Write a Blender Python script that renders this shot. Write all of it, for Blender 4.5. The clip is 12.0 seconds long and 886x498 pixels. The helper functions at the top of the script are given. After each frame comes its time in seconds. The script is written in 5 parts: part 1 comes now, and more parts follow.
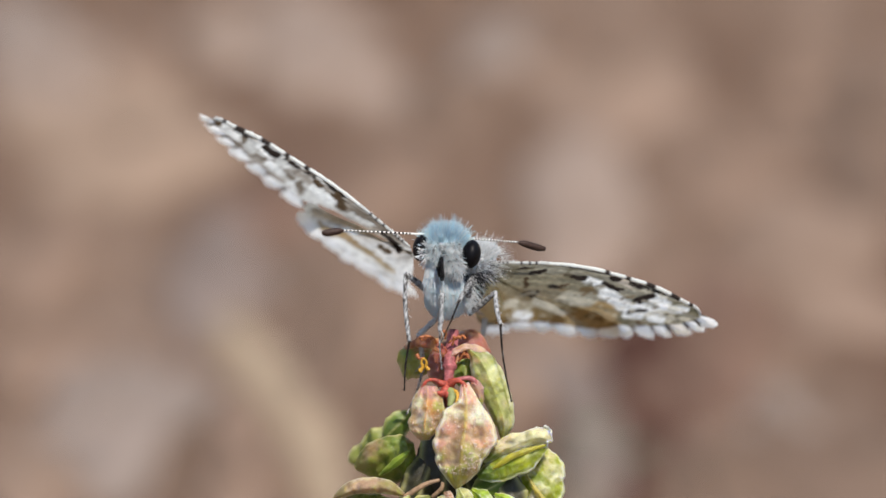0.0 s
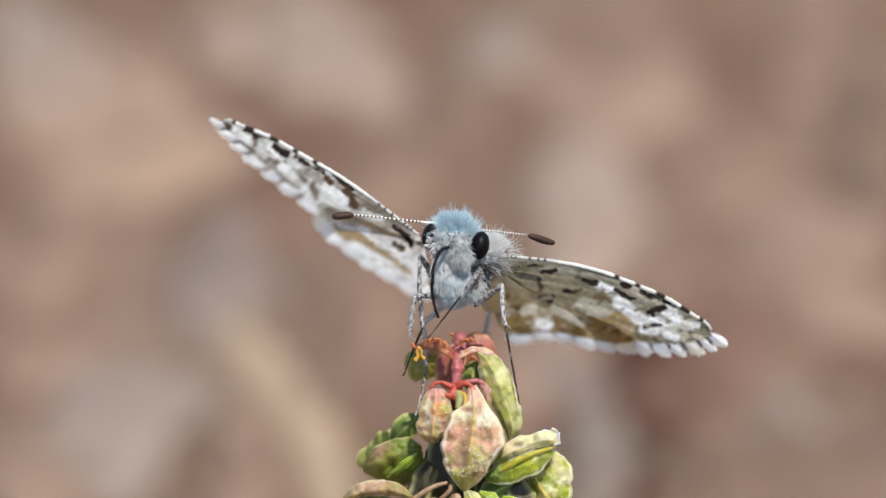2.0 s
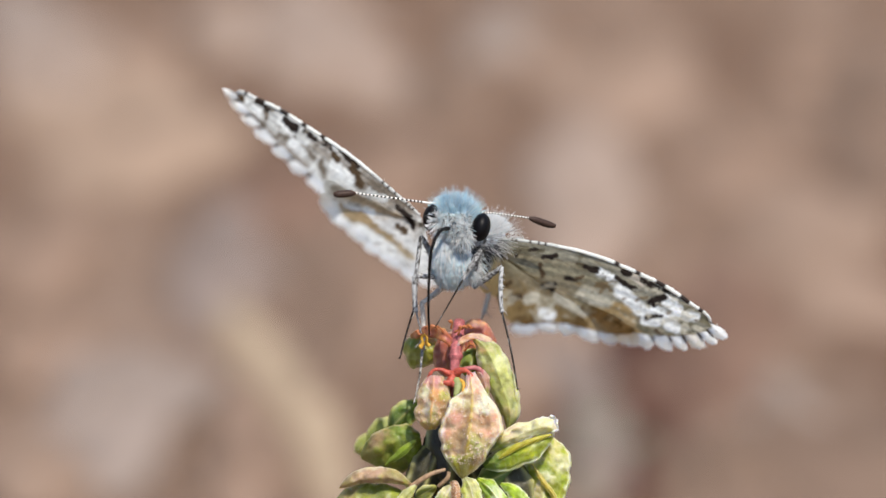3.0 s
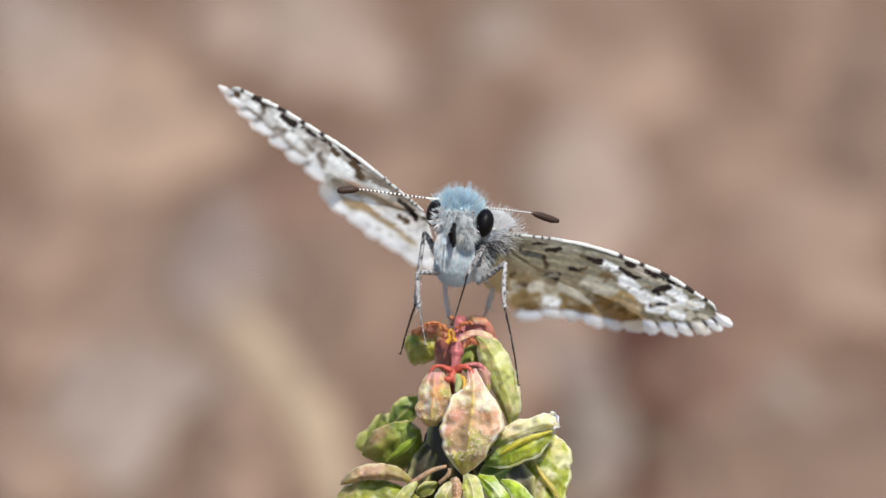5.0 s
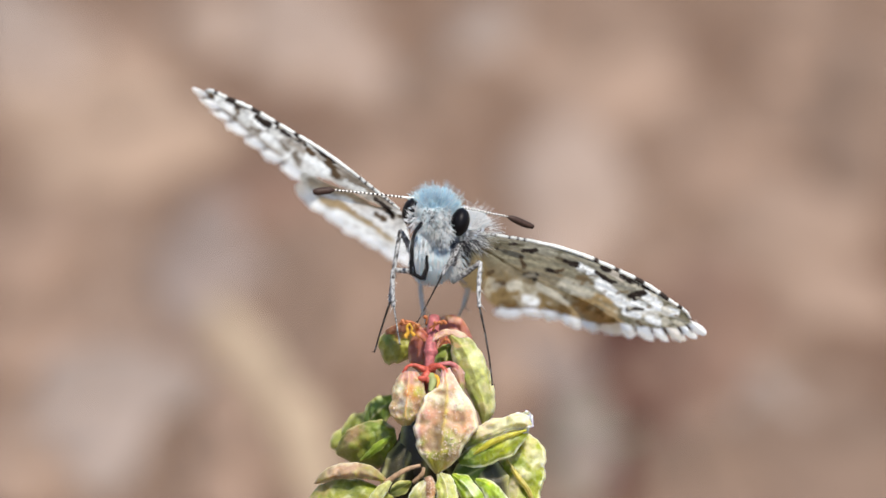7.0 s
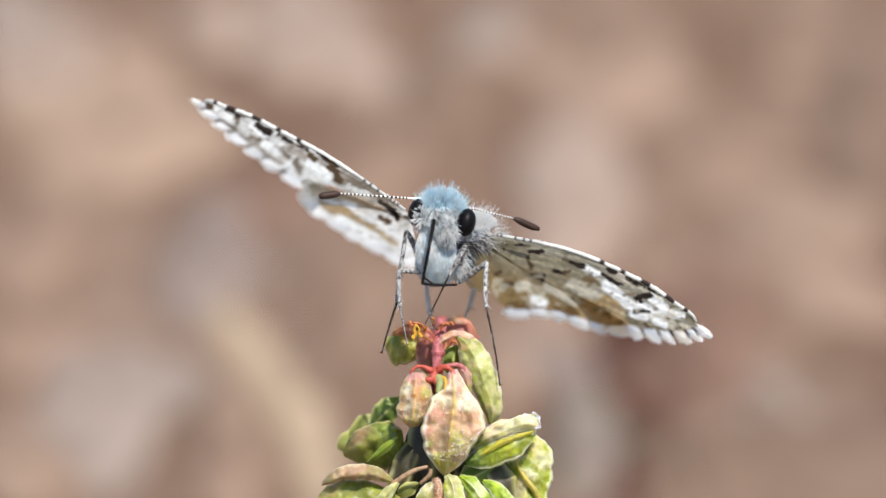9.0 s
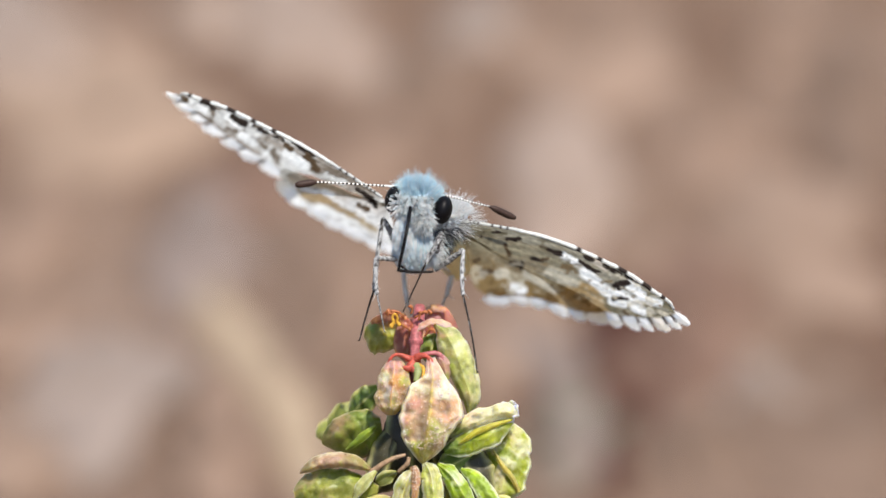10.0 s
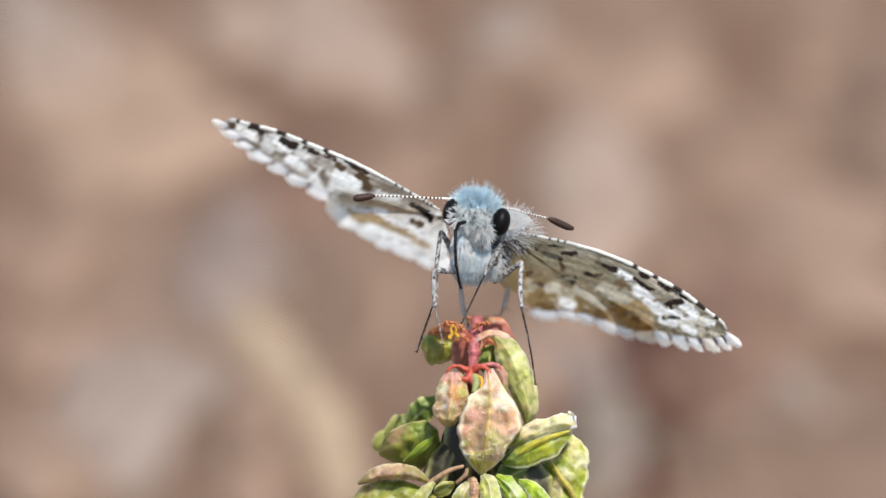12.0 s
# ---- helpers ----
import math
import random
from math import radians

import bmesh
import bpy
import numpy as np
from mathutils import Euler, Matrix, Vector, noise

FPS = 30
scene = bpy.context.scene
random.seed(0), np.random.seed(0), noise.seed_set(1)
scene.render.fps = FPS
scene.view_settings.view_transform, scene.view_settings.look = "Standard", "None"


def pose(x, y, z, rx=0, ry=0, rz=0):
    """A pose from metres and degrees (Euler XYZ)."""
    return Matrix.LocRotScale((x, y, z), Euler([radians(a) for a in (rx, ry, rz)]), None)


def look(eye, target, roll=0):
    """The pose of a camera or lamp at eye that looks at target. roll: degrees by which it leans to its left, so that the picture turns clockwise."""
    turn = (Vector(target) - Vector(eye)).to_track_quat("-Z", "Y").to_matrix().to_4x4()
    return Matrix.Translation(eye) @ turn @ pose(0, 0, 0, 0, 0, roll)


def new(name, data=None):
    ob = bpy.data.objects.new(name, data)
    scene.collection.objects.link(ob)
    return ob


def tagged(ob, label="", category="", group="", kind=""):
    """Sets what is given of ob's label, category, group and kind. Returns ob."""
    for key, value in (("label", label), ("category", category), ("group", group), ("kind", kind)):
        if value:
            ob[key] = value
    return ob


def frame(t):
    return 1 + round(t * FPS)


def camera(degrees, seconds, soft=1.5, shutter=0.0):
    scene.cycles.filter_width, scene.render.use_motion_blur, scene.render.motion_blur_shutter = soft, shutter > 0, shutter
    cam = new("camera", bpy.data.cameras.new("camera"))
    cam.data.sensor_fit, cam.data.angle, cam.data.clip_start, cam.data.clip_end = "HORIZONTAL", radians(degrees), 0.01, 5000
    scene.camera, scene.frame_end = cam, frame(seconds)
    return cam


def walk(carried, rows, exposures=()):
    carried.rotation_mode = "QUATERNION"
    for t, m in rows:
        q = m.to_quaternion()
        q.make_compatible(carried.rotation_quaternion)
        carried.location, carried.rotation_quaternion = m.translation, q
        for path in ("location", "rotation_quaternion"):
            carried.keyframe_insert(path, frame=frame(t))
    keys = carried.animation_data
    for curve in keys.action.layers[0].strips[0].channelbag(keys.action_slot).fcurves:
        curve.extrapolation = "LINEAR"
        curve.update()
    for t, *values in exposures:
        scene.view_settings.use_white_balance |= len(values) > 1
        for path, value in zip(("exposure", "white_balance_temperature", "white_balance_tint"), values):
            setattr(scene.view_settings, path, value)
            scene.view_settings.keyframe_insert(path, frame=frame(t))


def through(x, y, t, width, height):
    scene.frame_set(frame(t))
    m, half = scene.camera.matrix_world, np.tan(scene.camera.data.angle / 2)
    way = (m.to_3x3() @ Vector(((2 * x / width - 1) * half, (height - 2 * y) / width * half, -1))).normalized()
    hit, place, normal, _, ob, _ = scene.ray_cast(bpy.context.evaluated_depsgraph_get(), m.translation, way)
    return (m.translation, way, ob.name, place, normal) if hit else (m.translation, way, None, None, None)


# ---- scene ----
UNIT = 0.0000295            # one cell of the drawing sheet: 0.0295 mm
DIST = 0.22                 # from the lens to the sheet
FOV = 2 * math.degrees(math.atan(784 * UNIT / DIST))
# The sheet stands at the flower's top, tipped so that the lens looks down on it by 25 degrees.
VIEW = pose(0, 0, 0.11, -25, 0, 0)


def sk(u, v, d=0.0):
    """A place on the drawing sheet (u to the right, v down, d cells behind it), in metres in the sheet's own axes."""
    s = 1 + d * UNIT / DIST
    return Vector(((u - 784) * UNIT * s, d * UNIT, (441 - v) * UNIT * s))


# ---- the camera: held by hand, it drifts by a millimetre or two ----
cam = camera(FOV, 12.0)
cam.data.dof.use_dof = True
cam.data.dof.focus_distance = DIST + 0.0004
cam.data.dof.aperture_fstop = 29.0
DRIFT = [(0.0, -12.3, 27.6), (0.5, -15.3, 19.9), (1.0, 19.9, 21.5), (1.5, 21.4, 33.7), (2.0, 1.5, 32.2),
         (2.5, -12.3, 10.8), (3.0, -1.6, 9.2), (4.8, 3.1, 12.3), (5.0, 0.0, 3.1), (5.5, 0.0, 0.0),
         (6.0, -9.2, 0.0), (6.5, -13.8, -4.6), (7.0, -46.0, 1.6), (7.5, -26.1, 4.6), (9.5, -42.9, 3.1),
         (10.0, -72.0, -16.8), (10.5, -42.9, -3.0), (11.0, -33.7, 3.1), (11.5, 0.0, 4.6), (12.0, 30.6, 3.1)]
# the camera's own brightening and darkening, in stops
STOPS = [(0.0, 0.32), (0.5, 0.37), (1.0, 0.40), (1.5, 0.40), (2.0, 0.46), (2.5, 0.52), (6.0, 0.53), (6.5, 0.76), (7.0, 0.67), (7.5, 0.67), (9.5, 0.69), (10.0, 0.65), (10.5, 0.63), (11.0, 0.56), (11.5, 0.58), (12.0, 0.59)]
# it nods up and down where it stands, and sways sidewise with a little turn
CELL_TURN = math.degrees(UNIT / DIST)
walk(cam, [(t, VIEW @ pose(-0.8 * a * UNIT, -DIST, 0, 90 + b * CELL_TURN, 0, 0.2 * a * CELL_TURN)) for t, a, b in DRIFT], STOPS)

# ---- daylight ----
SUN_TO = Vector((0.21, -0.35, 0.91)).normalized()
world = bpy.data.worlds.new("sky")
scene.world = world
world.use_nodes = True
wn = world.node_tree.nodes
sky = wn.new("ShaderNodeTexSky")
sky.sky_type = "NISHITA"
sky.sun_disc = False
sky.sun_elevation = math.asin(SUN_TO.z)
sky.sun_rotation = math.atan2(SUN_TO.x, SUN_TO.y)
world.node_tree.links.new(sky.outputs[0], wn["Background"].inputs[0])
wn["Background"].inputs[1].default_value = 0.13
sun = new("sun", bpy.data.lights.new("sun", "SUN"))
sun.data.energy = 4.2
sun.data.angle = radians(0.6)
sun.data.color = (1.0, 0.94, 0.86)
sun.matrix_world = look(SUN_TO * 3, (0, 0, 0))


# ---- materials ----
def material(name, rough=0.6, spec=0.3):
    """A new node material; returns it, its nodes, a link function and the main shader."""
    m = bpy.data.materials.new(name)
    m.use_nodes = True
    n, link = m.node_tree.nodes, m.node_tree.links.new
    b = n["Principled BSDF"]
    b.inputs["Roughness"].default_value = rough
    b.inputs["Specular IOR Level"].default_value = spec
    return m, n, link, b


def noise_tex(n, link, scale, detail=4.0, rough=0.6):
    co = n.new("ShaderNodeTexCoord")
    tex = n.new("ShaderNodeTexNoise")
    tex.inputs["Scale"].default_value = scale
    tex.inputs["Detail"].default_value = detail
    tex.inputs["Roughness"].default_value = rough
    link(co.outputs["Object"], tex.inputs["Vector"])
    return tex.outputs[0]


def ramp(n, link, fac, stops):
    r = n.new("ShaderNodeValToRGB")
    while len(r.color_ramp.elements) < len(stops):
        r.color_ramp.elements.new(0.5)
    for e, (p, c) in zip(r.color_ramp.elements, stops):
        e.position, e.color = p, (*c, 1)
    link(fac, r.inputs[0])
    return r.outputs[0]


def mix(n, link, a, b, fac, mode="MIX"):
    x = n.new("ShaderNodeMix")
    x.data_type, x.blend_type = "RGBA", mode
    for sock, val in ((x.inputs[0], fac), (x.inputs[6], a), (x.inputs[7], b)):
        if isinstance(val, (int, float)):
            sock.default_value = val
        elif isinstance(val, tuple):
            sock.default_value = (*val, 1)
        else:
            link(val, sock)
    return x.outputs[2]


def bump(n, link, b, height, strength, dist):
    x = n.new("ShaderNodeBump")
    x.inputs["Strength"].default_value, x.inputs["Distance"].default_value = strength, dist
    link(height, x.inputs["Height"])
    link(x.outputs[0], b.inputs["Normal"])


def let_through(m, n, link, b, colour, share):
    """Some of the light passes through a thin sheet."""
    t = n.new("ShaderNodeBsdfTranslucent")
    if isinstance(colour, tuple):
        t.inputs[0].default_value = (*colour, 1)
    else:
        link(colour, t.inputs[0])
    s = n.new("ShaderNodeMixShader")
    s.inputs[0].default_value = share
    link(b.outputs[0], s.inputs[1])
    link(t.outputs[0], s.inputs[2])
    link(s.outputs[0], n["Material Output"].inputs["Surface"])


def attr_colour(n):
    a = n.new("ShaderNodeAttribute")
    a.attribute_name = "tint"
    return a.outputs["Color"]


def tinted(name, rough, spec, scale, depth, through=0.0, relief=0.0):
    """A material whose colour is the mesh's own 'tint', broken up by fine and coarse mottling."""
    m, n, link, b = material(name, rough, spec)
    fine = noise_tex(n, link, scale, 5)
    coarse = noise_tex(n, link, scale / 7, 3)
    c = mix(n, link, attr_colour(n), ramp(n, link, fine, [(0.3, (1 - depth,) * 3), (0.75, (1 + depth,) * 3)]), 1.0, "MULTIPLY")
    c = mix(n, link, c, ramp(n, link, coarse, [(0.3, (1 - depth * 0.7,) * 3), (0.7, (1, 1, 1))]), 1.0, "MULTIPLY")
    link(c, b.inputs["Base Color"])
    if relief:
        bump(n, link, b, fine, 0.5, relief)
    if through:
        let_through(m, n, link, b, c, through)
    return m


def plain(name, colour, rough=0.5, spec=0.3, scale=3000.0, depth=0.25, relief=0.00002, through=0.0):
    m, n, link, b = material(name, rough, spec)
    f = noise_tex(n, link, scale, 4)
    lo, hi = tuple(c * (1 - depth) for c in colour), tuple(min(1, c * (1 + depth)) for c in colour)
    c = ramp(n, link, f, [(0.3, lo), (0.7, hi)])
    link(c, b.inputs["Base Color"])
    if relief:
        bump(n, link, b, f, 0.4, relief)
    if through:
        let_through(m, n, link, b, c, through)
    return m


def fruit_skin(name, warts):
    """Waxy fruit skin: the mesh's own tint, cell mottling, and small glassy warts."""
    m, n, link, b = material(name, 0.40 - 0.06 * warts, 0.30)
    fine = noise_tex(n, link, 9000, 5, 0.65)
    coarse = noise_tex(n, link, 1500, 3)
    co = n.new("ShaderNodeTexCoord")
    wart = n.new("ShaderNodeTexVoronoi")
    wart.inputs["Scale"].default_value = 6500
    link(co.outputs["Object"], wart.inputs["Vector"])
    c = mix(n, link, attr_colour(n), ramp(n, link, fine, [(0.3, (0.82, 0.82, 0.78)), (0.72, (1.02, 1.01, 0.98))]), 1.0, "MULTIPLY")
    c = mix(n, link, c, ramp(n, link, coarse, [(0.32, (0.92, 0.96, 0.86)), (0.68, (1.08, 1.06, 1.06))]), 1.0, "MULTIPLY")
    rash = mix(n, link, ramp(n, link, wart.outputs["Distance"], [(0.08, (0.1 + 0.15 * warts,) * 3), (0.30, (0, 0, 0))]), ramp(n, link, coarse, [(0.42, (0, 0, 0)), (0.62, (1, 1, 1))]), 1.0, "MULTIPLY")
    c = mix(n, link, c, (0.80, 0.72, 0.62), rash)
    c = mix(n, link, c, (0.76, 0.78, 0.80), 0.025)
    link(c, b.inputs["Base Color"])
    dome = ramp(n, link, wart.outputs["Distance"], [(0.0, (1, 1, 1)), (0.42, (0, 0, 0))])
    h = mix(n, link, dome, fine, 0.45)
    bump(n, link, b, h, 0.36 + 0.25 * warts, 0.00005 + 0.00003 * warts)
    b.inputs["Subsurface Weight"].default_value = 0.85
    b.inputs["Subsurface Radius"].default_value = (1.0, 0.9, 0.35)
    b.inputs["Subsurface Scale"].default_value = 0.0007
    let_through(m, n, link, b, c, 0.22)
    return m


M_WING = tinted("wing_scales", 0.75, 0.15, 9000, 0.14, through=0.70, relief=0.00001)
M_FRINGE = tinted("wing_fringe", 0.8, 0.1, 6000, 0.04, through=0.75)
M_FUR = tinted("fur", 0.7, 0.2, 4000, 0.04, through=0.45)
M_SKIN = plain("body_scales", (0.86, 0.90, 0.94), 0.7, depth=0.08)
M_DUSK_SHADE = plain("dusky_shaded_cuticle", (0.10, 0.10, 0.11), 0.7)
M_CROWN = plain("powder_blue_scales", (0.62, 0.79, 0.88), 0.7, depth=0.12)
M_EYE = plain("eye_black", (0.003, 0.0025, 0.003), 0.45, 0.12, depth=0.1, relief=0.0)
M_CLUB = plain("antenna_club", (0.035, 0.018, 0.012), 0.6, 0.25, 9000, 0.4)
M_BLACK = plain("black_cuticle", (0.005, 0.004, 0.004), 0.42, 0.12, 9000, 0.3)
M_PALE = plain("pale_scales", (0.75, 0.72, 0.66), 0.7, 0.2, 9000, 0.15)
M_BELLY = plain("yellowish_scales", (0.74, 0.64, 0.36), 0.7, 0.2, 9000, 0.2, through=0.3)
M_LEG = tinted("leg_scales", 0.75, 0.05, 12000, 0.3, through=0.0, relief=0.000006)
M_FRUIT = fruit_skin("dock_fruit", 0.0)
M_WARTY = fruit_skin("warty_dock_fruit", 1.0)
M_GRAIN = tinted("glassy_granule", 0.3, 0.5, 9000, 0.05, through=0.25)
M_RED = plain("red_stalk", (0.52, 0.10, 0.065), 0.42, 0.4, 5500, 0.5, 0.00008, through=0.35)
M_ROSE = plain("rosy_stalk", (0.40, 0.12, 0.12), 0.4, 0.45, 4500, 0.5, 0.00008, through=0.25)
M_STAMEN = plain("rusty_stamen", (0.32, 0.10, 0.03), 0.5, 0.4, 6000, 0.4, 0.00002)
M_ANTHER = plain("yellow_anther", (0.62, 0.34, 0.04), 0.5, 0.4, 6000, 0.3, 0.00002, through=0.2)
M_TWIG = plain("brown_twig", (0.33, 0.21, 0.12), 0.5, 0.4, 3500, 0.4, 0.00005, through=0.1)
M_STEM = plain("green_stem", (0.22, 0.24, 0.09), 0.5, 0.4, 900, 0.3, 0.00005)


def furrowed(n, link, scale, detail, rough):
    """Noise drawn out along y, the way the soil was raked."""
    co = n.new("ShaderNodeTexCoord")
    mp = n.new("ShaderNodeMapping")
    mp.inputs["Scale"].default_value = (1.0, 0.36, 1.0)
    tex = n.new("ShaderNodeTexNoise")
    tex.inputs["Scale"].default_value = scale
    tex.inputs["Detail"].default_value = detail
    tex.inputs["Roughness"].default_value = rough
    link(co.outputs["Object"], mp.inputs["Vector"])
    link(mp.outputs[0], tex.inputs["Vector"])
    return tex.outputs[0]


def ground_material():
    m, n, link, b = material("dry_soil", 0.92, 0.1)
    grain = noise_tex(n, link, 800, 6, 0.7)
    patch = furrowed(n, link, 46, 4, 0.5)
    far = furrowed(n, link, 8.0, 3, 0.5)
    crumb = furrowed(n, link, 150, 3, 0.5)
    c = ramp(n, link, patch, [(0.30, (0.155, 0.096, 0.066)), (0.5, (0.21, 0.141, 0.100)), (0.70, (0.262, 0.19, 0.145))])
    c = mix(n, link, c, ramp(n, link, grain, [(0.25, (0.55, 0.5, 0.48)), (0.75, (1.3, 1.3, 1.3))]), 0.7, "MULTIPLY")
    c = mix(n, link, c, ramp(n, link, far, [(0.3, (0.85, 0.85, 0.85)), (0.7, (1.1, 1.08, 1.05))]), 0.6, "MULTIPLY")
    c = mix(n, link, c, ramp(n, link, crumb, [(0.32, (0.80, 0.77, 0.75)), (0.68, (1.16, 1.16, 1.16))]), 1.0, "MULTIPLY")
    link(c, b.inputs["Base Color"])
    bump(n, link, b, grain, 0.7, 0.002)
    return m


# ---- mesh helpers ----
def mesh_of(name, verts, faces, mat, tint=None, smooth=True):
    me = bpy.data.meshes.new(name)
    me.from_pydata([tuple(v) for v in verts], [], [tuple(f) for f in faces])
    for mt in (mat if isinstance(mat, (list, tuple)) else [mat]):
        me.materials.append(mt)
    if smooth:
        me.polygons.foreach_set("use_smooth", [True] * len(me.polygons))
    if tint is not None:
        a = me.color_attributes.new("tint", "FLOAT_COLOR", "POINT")
        t = np.ones((len(verts), 4), np.float32)
        t[:, :3] = np.clip(np.asarray(tint, np.float32), 0, 1)
        a.data.foreach_set("color", t.ravel())
    me.update()
    return me


def piece(name, me, parent, label="", at=None):
    ob = new(name, me)
    ob.parent = parent
    if at is not None:
        ob.matrix_basis = at if isinstance(at, Matrix) else Matrix.Translation(at)
    return tagged(ob, label)


def grid_faces(n, m, wrap=False, base=0):
    f = []
    for i in range(n - 1):
        for j in range(m if wrap else m - 1):
            k = (j + 1) % m
            f.append((base + i * m + j, base + i * m + k, base + (i + 1) * m + k, base + (i + 1) * m + j))
    return f


def catmull(pts, n):
    """n points along a smooth curve through pts."""
    p = np.array([tuple(q) for q in pts], float)
    p = np.vstack([2 * p[0] - p[1], p, 2 * p[-1] - p[-2]])
    out = []
    for x in np.linspace(0, len(p) - 3, n):
        i = min(int(x), len(p) - 4)
        t = x - i
        a, b, c, d = p[i:i + 4]
        out.append(0.5 * (2 * b + (c - a) * t + (2 * a - 5 * b + 4 * c - d) * t * t + (3 * b - a - 3 * c + d) * t ** 3))
    return np.array(out)


def lattice(x, y, z=0.0):
    """Smooth value noise in -1..1 over arrays."""
    xi, yi = np.floor(x).astype(np.int64), np.floor(y).astype(np.int64)
    fx, fy = x - xi, y - yi
    fx, fy = fx * fx * (3 - 2 * fx), fy * fy * (3 - 2 * fy)

    def corner(a, b):
        h = (a * 374761393 + b * 668265263 + int(z * 977) * 2147483647) & 0x7fffffff
        h = ((h ^ (h >> 13)) * 1274126177) & 0x7fffffff
        return ((h ^ (h >> 16)) & 0xffff) / 32767.5 - 1
    return (corner(xi, yi) * (1 - fx) + corner(xi + 1, yi) * fx) * (1 - fy) + (corner(xi, yi + 1) * (1 - fx) + corner(xi + 1, yi + 1) * fx) * fy


def tube(pts, radii, n=40, sides=10, rough=0.0, seed=0):
    """Vertices and faces of a closed tube along a smooth curve through pts, with radii along it."""
    path = catmull(pts, n)
    rad = np.interp(np.linspace(0, 1, n), np.linspace(0, 1, len(radii)), radii)
    tang = np.gradient(path, axis=0)
    side = np.array((0.31, 0.77, 0.55))
    rng = np.random.RandomState(seed)
    verts = []
    for p, r, t in zip(path, rad, tang):
        t = t / np.linalg.norm(t)
        a = side - t * side.dot(t)
        a /= np.linalg.norm(a)
        b = np.cross(t, a)
        for j in range(sides):
            th = 2 * math.pi * j / sides
            q = r * (1 + rough * rng.uniform(-1, 1))
            verts.append(p + q * (a * math.cos(th) + b * math.sin(th)))
    faces = grid_faces(n, sides, True)
    faces += [tuple(reversed(range(sides))), tuple(range((n - 1) * sides, n * sides))]
    return verts, faces


def ball(c, r, n=20, m=28, turn=None):
    """Vertices and faces of an ellipsoid at c with the half-axes r."""
    verts, rot = [], turn or Matrix.Identity(3)
    for i in range(n):
        ph = math.pi * (i + 0.02) / (n - 0.96)
        for j in range(m):
            th = 2 * math.pi * j / m
            v = Vector((r[0] * math.sin(ph) * math.cos(th), r[1] * math.sin(ph) * math.sin(th), r[2] * math.cos(ph)))
            verts.append(Vector(c) + rot @ v)
    return verts, grid_faces(n, m, True) + [tuple(range(m)), tuple(reversed(range((n - 1) * m, n * m)))]


class Hairs:
    """Gathers tapered, bent hairs into one mesh."""

    def __init__(self):
        self.v, self.f, self.c = [], [], []

    def add(self, root, way, length, width, colour, droop=Vector((0, 0, 0)), tip=None):
        way = Vector(way).normalized()
        a = way.orthogonal().normalized()
        b = way.cross(a)
        root = Vector(root)
        base = len(self.v)
        for k, (s, w) in enumerate(((0, 1.0), (0.5, 0.85), (0.85, 0.5))):
            p = root + way * length * s + droop * (length * s * s)
            for j in range(3):
                th = 2.0944 * j
                self.v.append(p + (a * math.cos(th) + b * math.sin(th)) * width * w)
                self.c.append(colour if k < 2 else (tip or colour))
        self.v.append(root + way * length + droop * length)
        self.c.append(tip or colour)
        for r in (0, 3):
            for j in range(3):
                k = (j + 1) % 3
                self.f.append((base + r + j, base + r + k, base + r + 3 + k, base + r + 3 + j))
        for j in range(3):
            self.f.append((base + 6 + j, base + 6 + (j + 1) % 3, base + 9))

    def blade(self, root, way, side, length, width, colour):
        """A flat, round-tipped scale-hair."""
        root, way = Vector(root), Vector(way).normalized()
        side = Vector(side).normalized() * width
        b = len(self.v)
        for s, w in ((0, 0.7), (0.6, 1.0), (0.9, 0.75)):
            self.v += [root + way * length * s - side * w, root + way * length * s + side * w]
        self.v.append(root + way * length)
        self.c += [colour] * 7
        self.f += [(b, b + 1, b + 3, b + 2), (b + 2, b + 3, b + 5, b + 4), (b + 4, b + 5, b + 6)]

    def mesh(self, name, mat):
        return mesh_of(name, self.v, self.f, mat, self.c)


MM = 0.001


# ---- the ground ----
M_SOIL = ground_material()


def build_ground():
    # one sheet; close rings round the plant, wide ones to the horizon
    rad = [0.0] + [0.04 * 1.12 ** i for i in range(95)]
    m = 72
    verts = [Vector((0, 0.6, 0))]
    for r in rad[1:]:
        for j in range(m):
            th = 2 * math.pi * j / m
            x, y = r * math.cos(th), 0.6 + r * math.sin(th)
            h = 0.002 * noise.noise((x * 14, y * 14, 0.3)) + 0.0008 * noise.noise((x * 70, y * 70, 4.1)) if r < 4 else 0.0
            verts.append(Vector((x, y, h)))
    faces = [(0, 1 + j, 1 + (j + 1) % m) for j in range(m)]
    for i in range(len(rad) - 2):
        for j in range(m):
            k = (j + 1) % m
            faces.append((1 + i * m + j, 1 + (i + 1) * m + j, 1 + (i + 1) * m + k, 1 + i * m + k))
    g = new("ground", mesh_of("ground", verts, faces, M_SOIL))
    tagged(g, "dry reddish-brown bare soil with scattered grit", "ground", kind="structure")


build_ground()


def on_ground(u, v):
    """Where the line of sight through the sheet's place (u, v) meets the ground."""
    eye = VIEW @ Vector((0, -DIST, 0))
    way = (VIEW @ sk(u, v)) - eye
    return eye + way * (-eye.z / way.z)


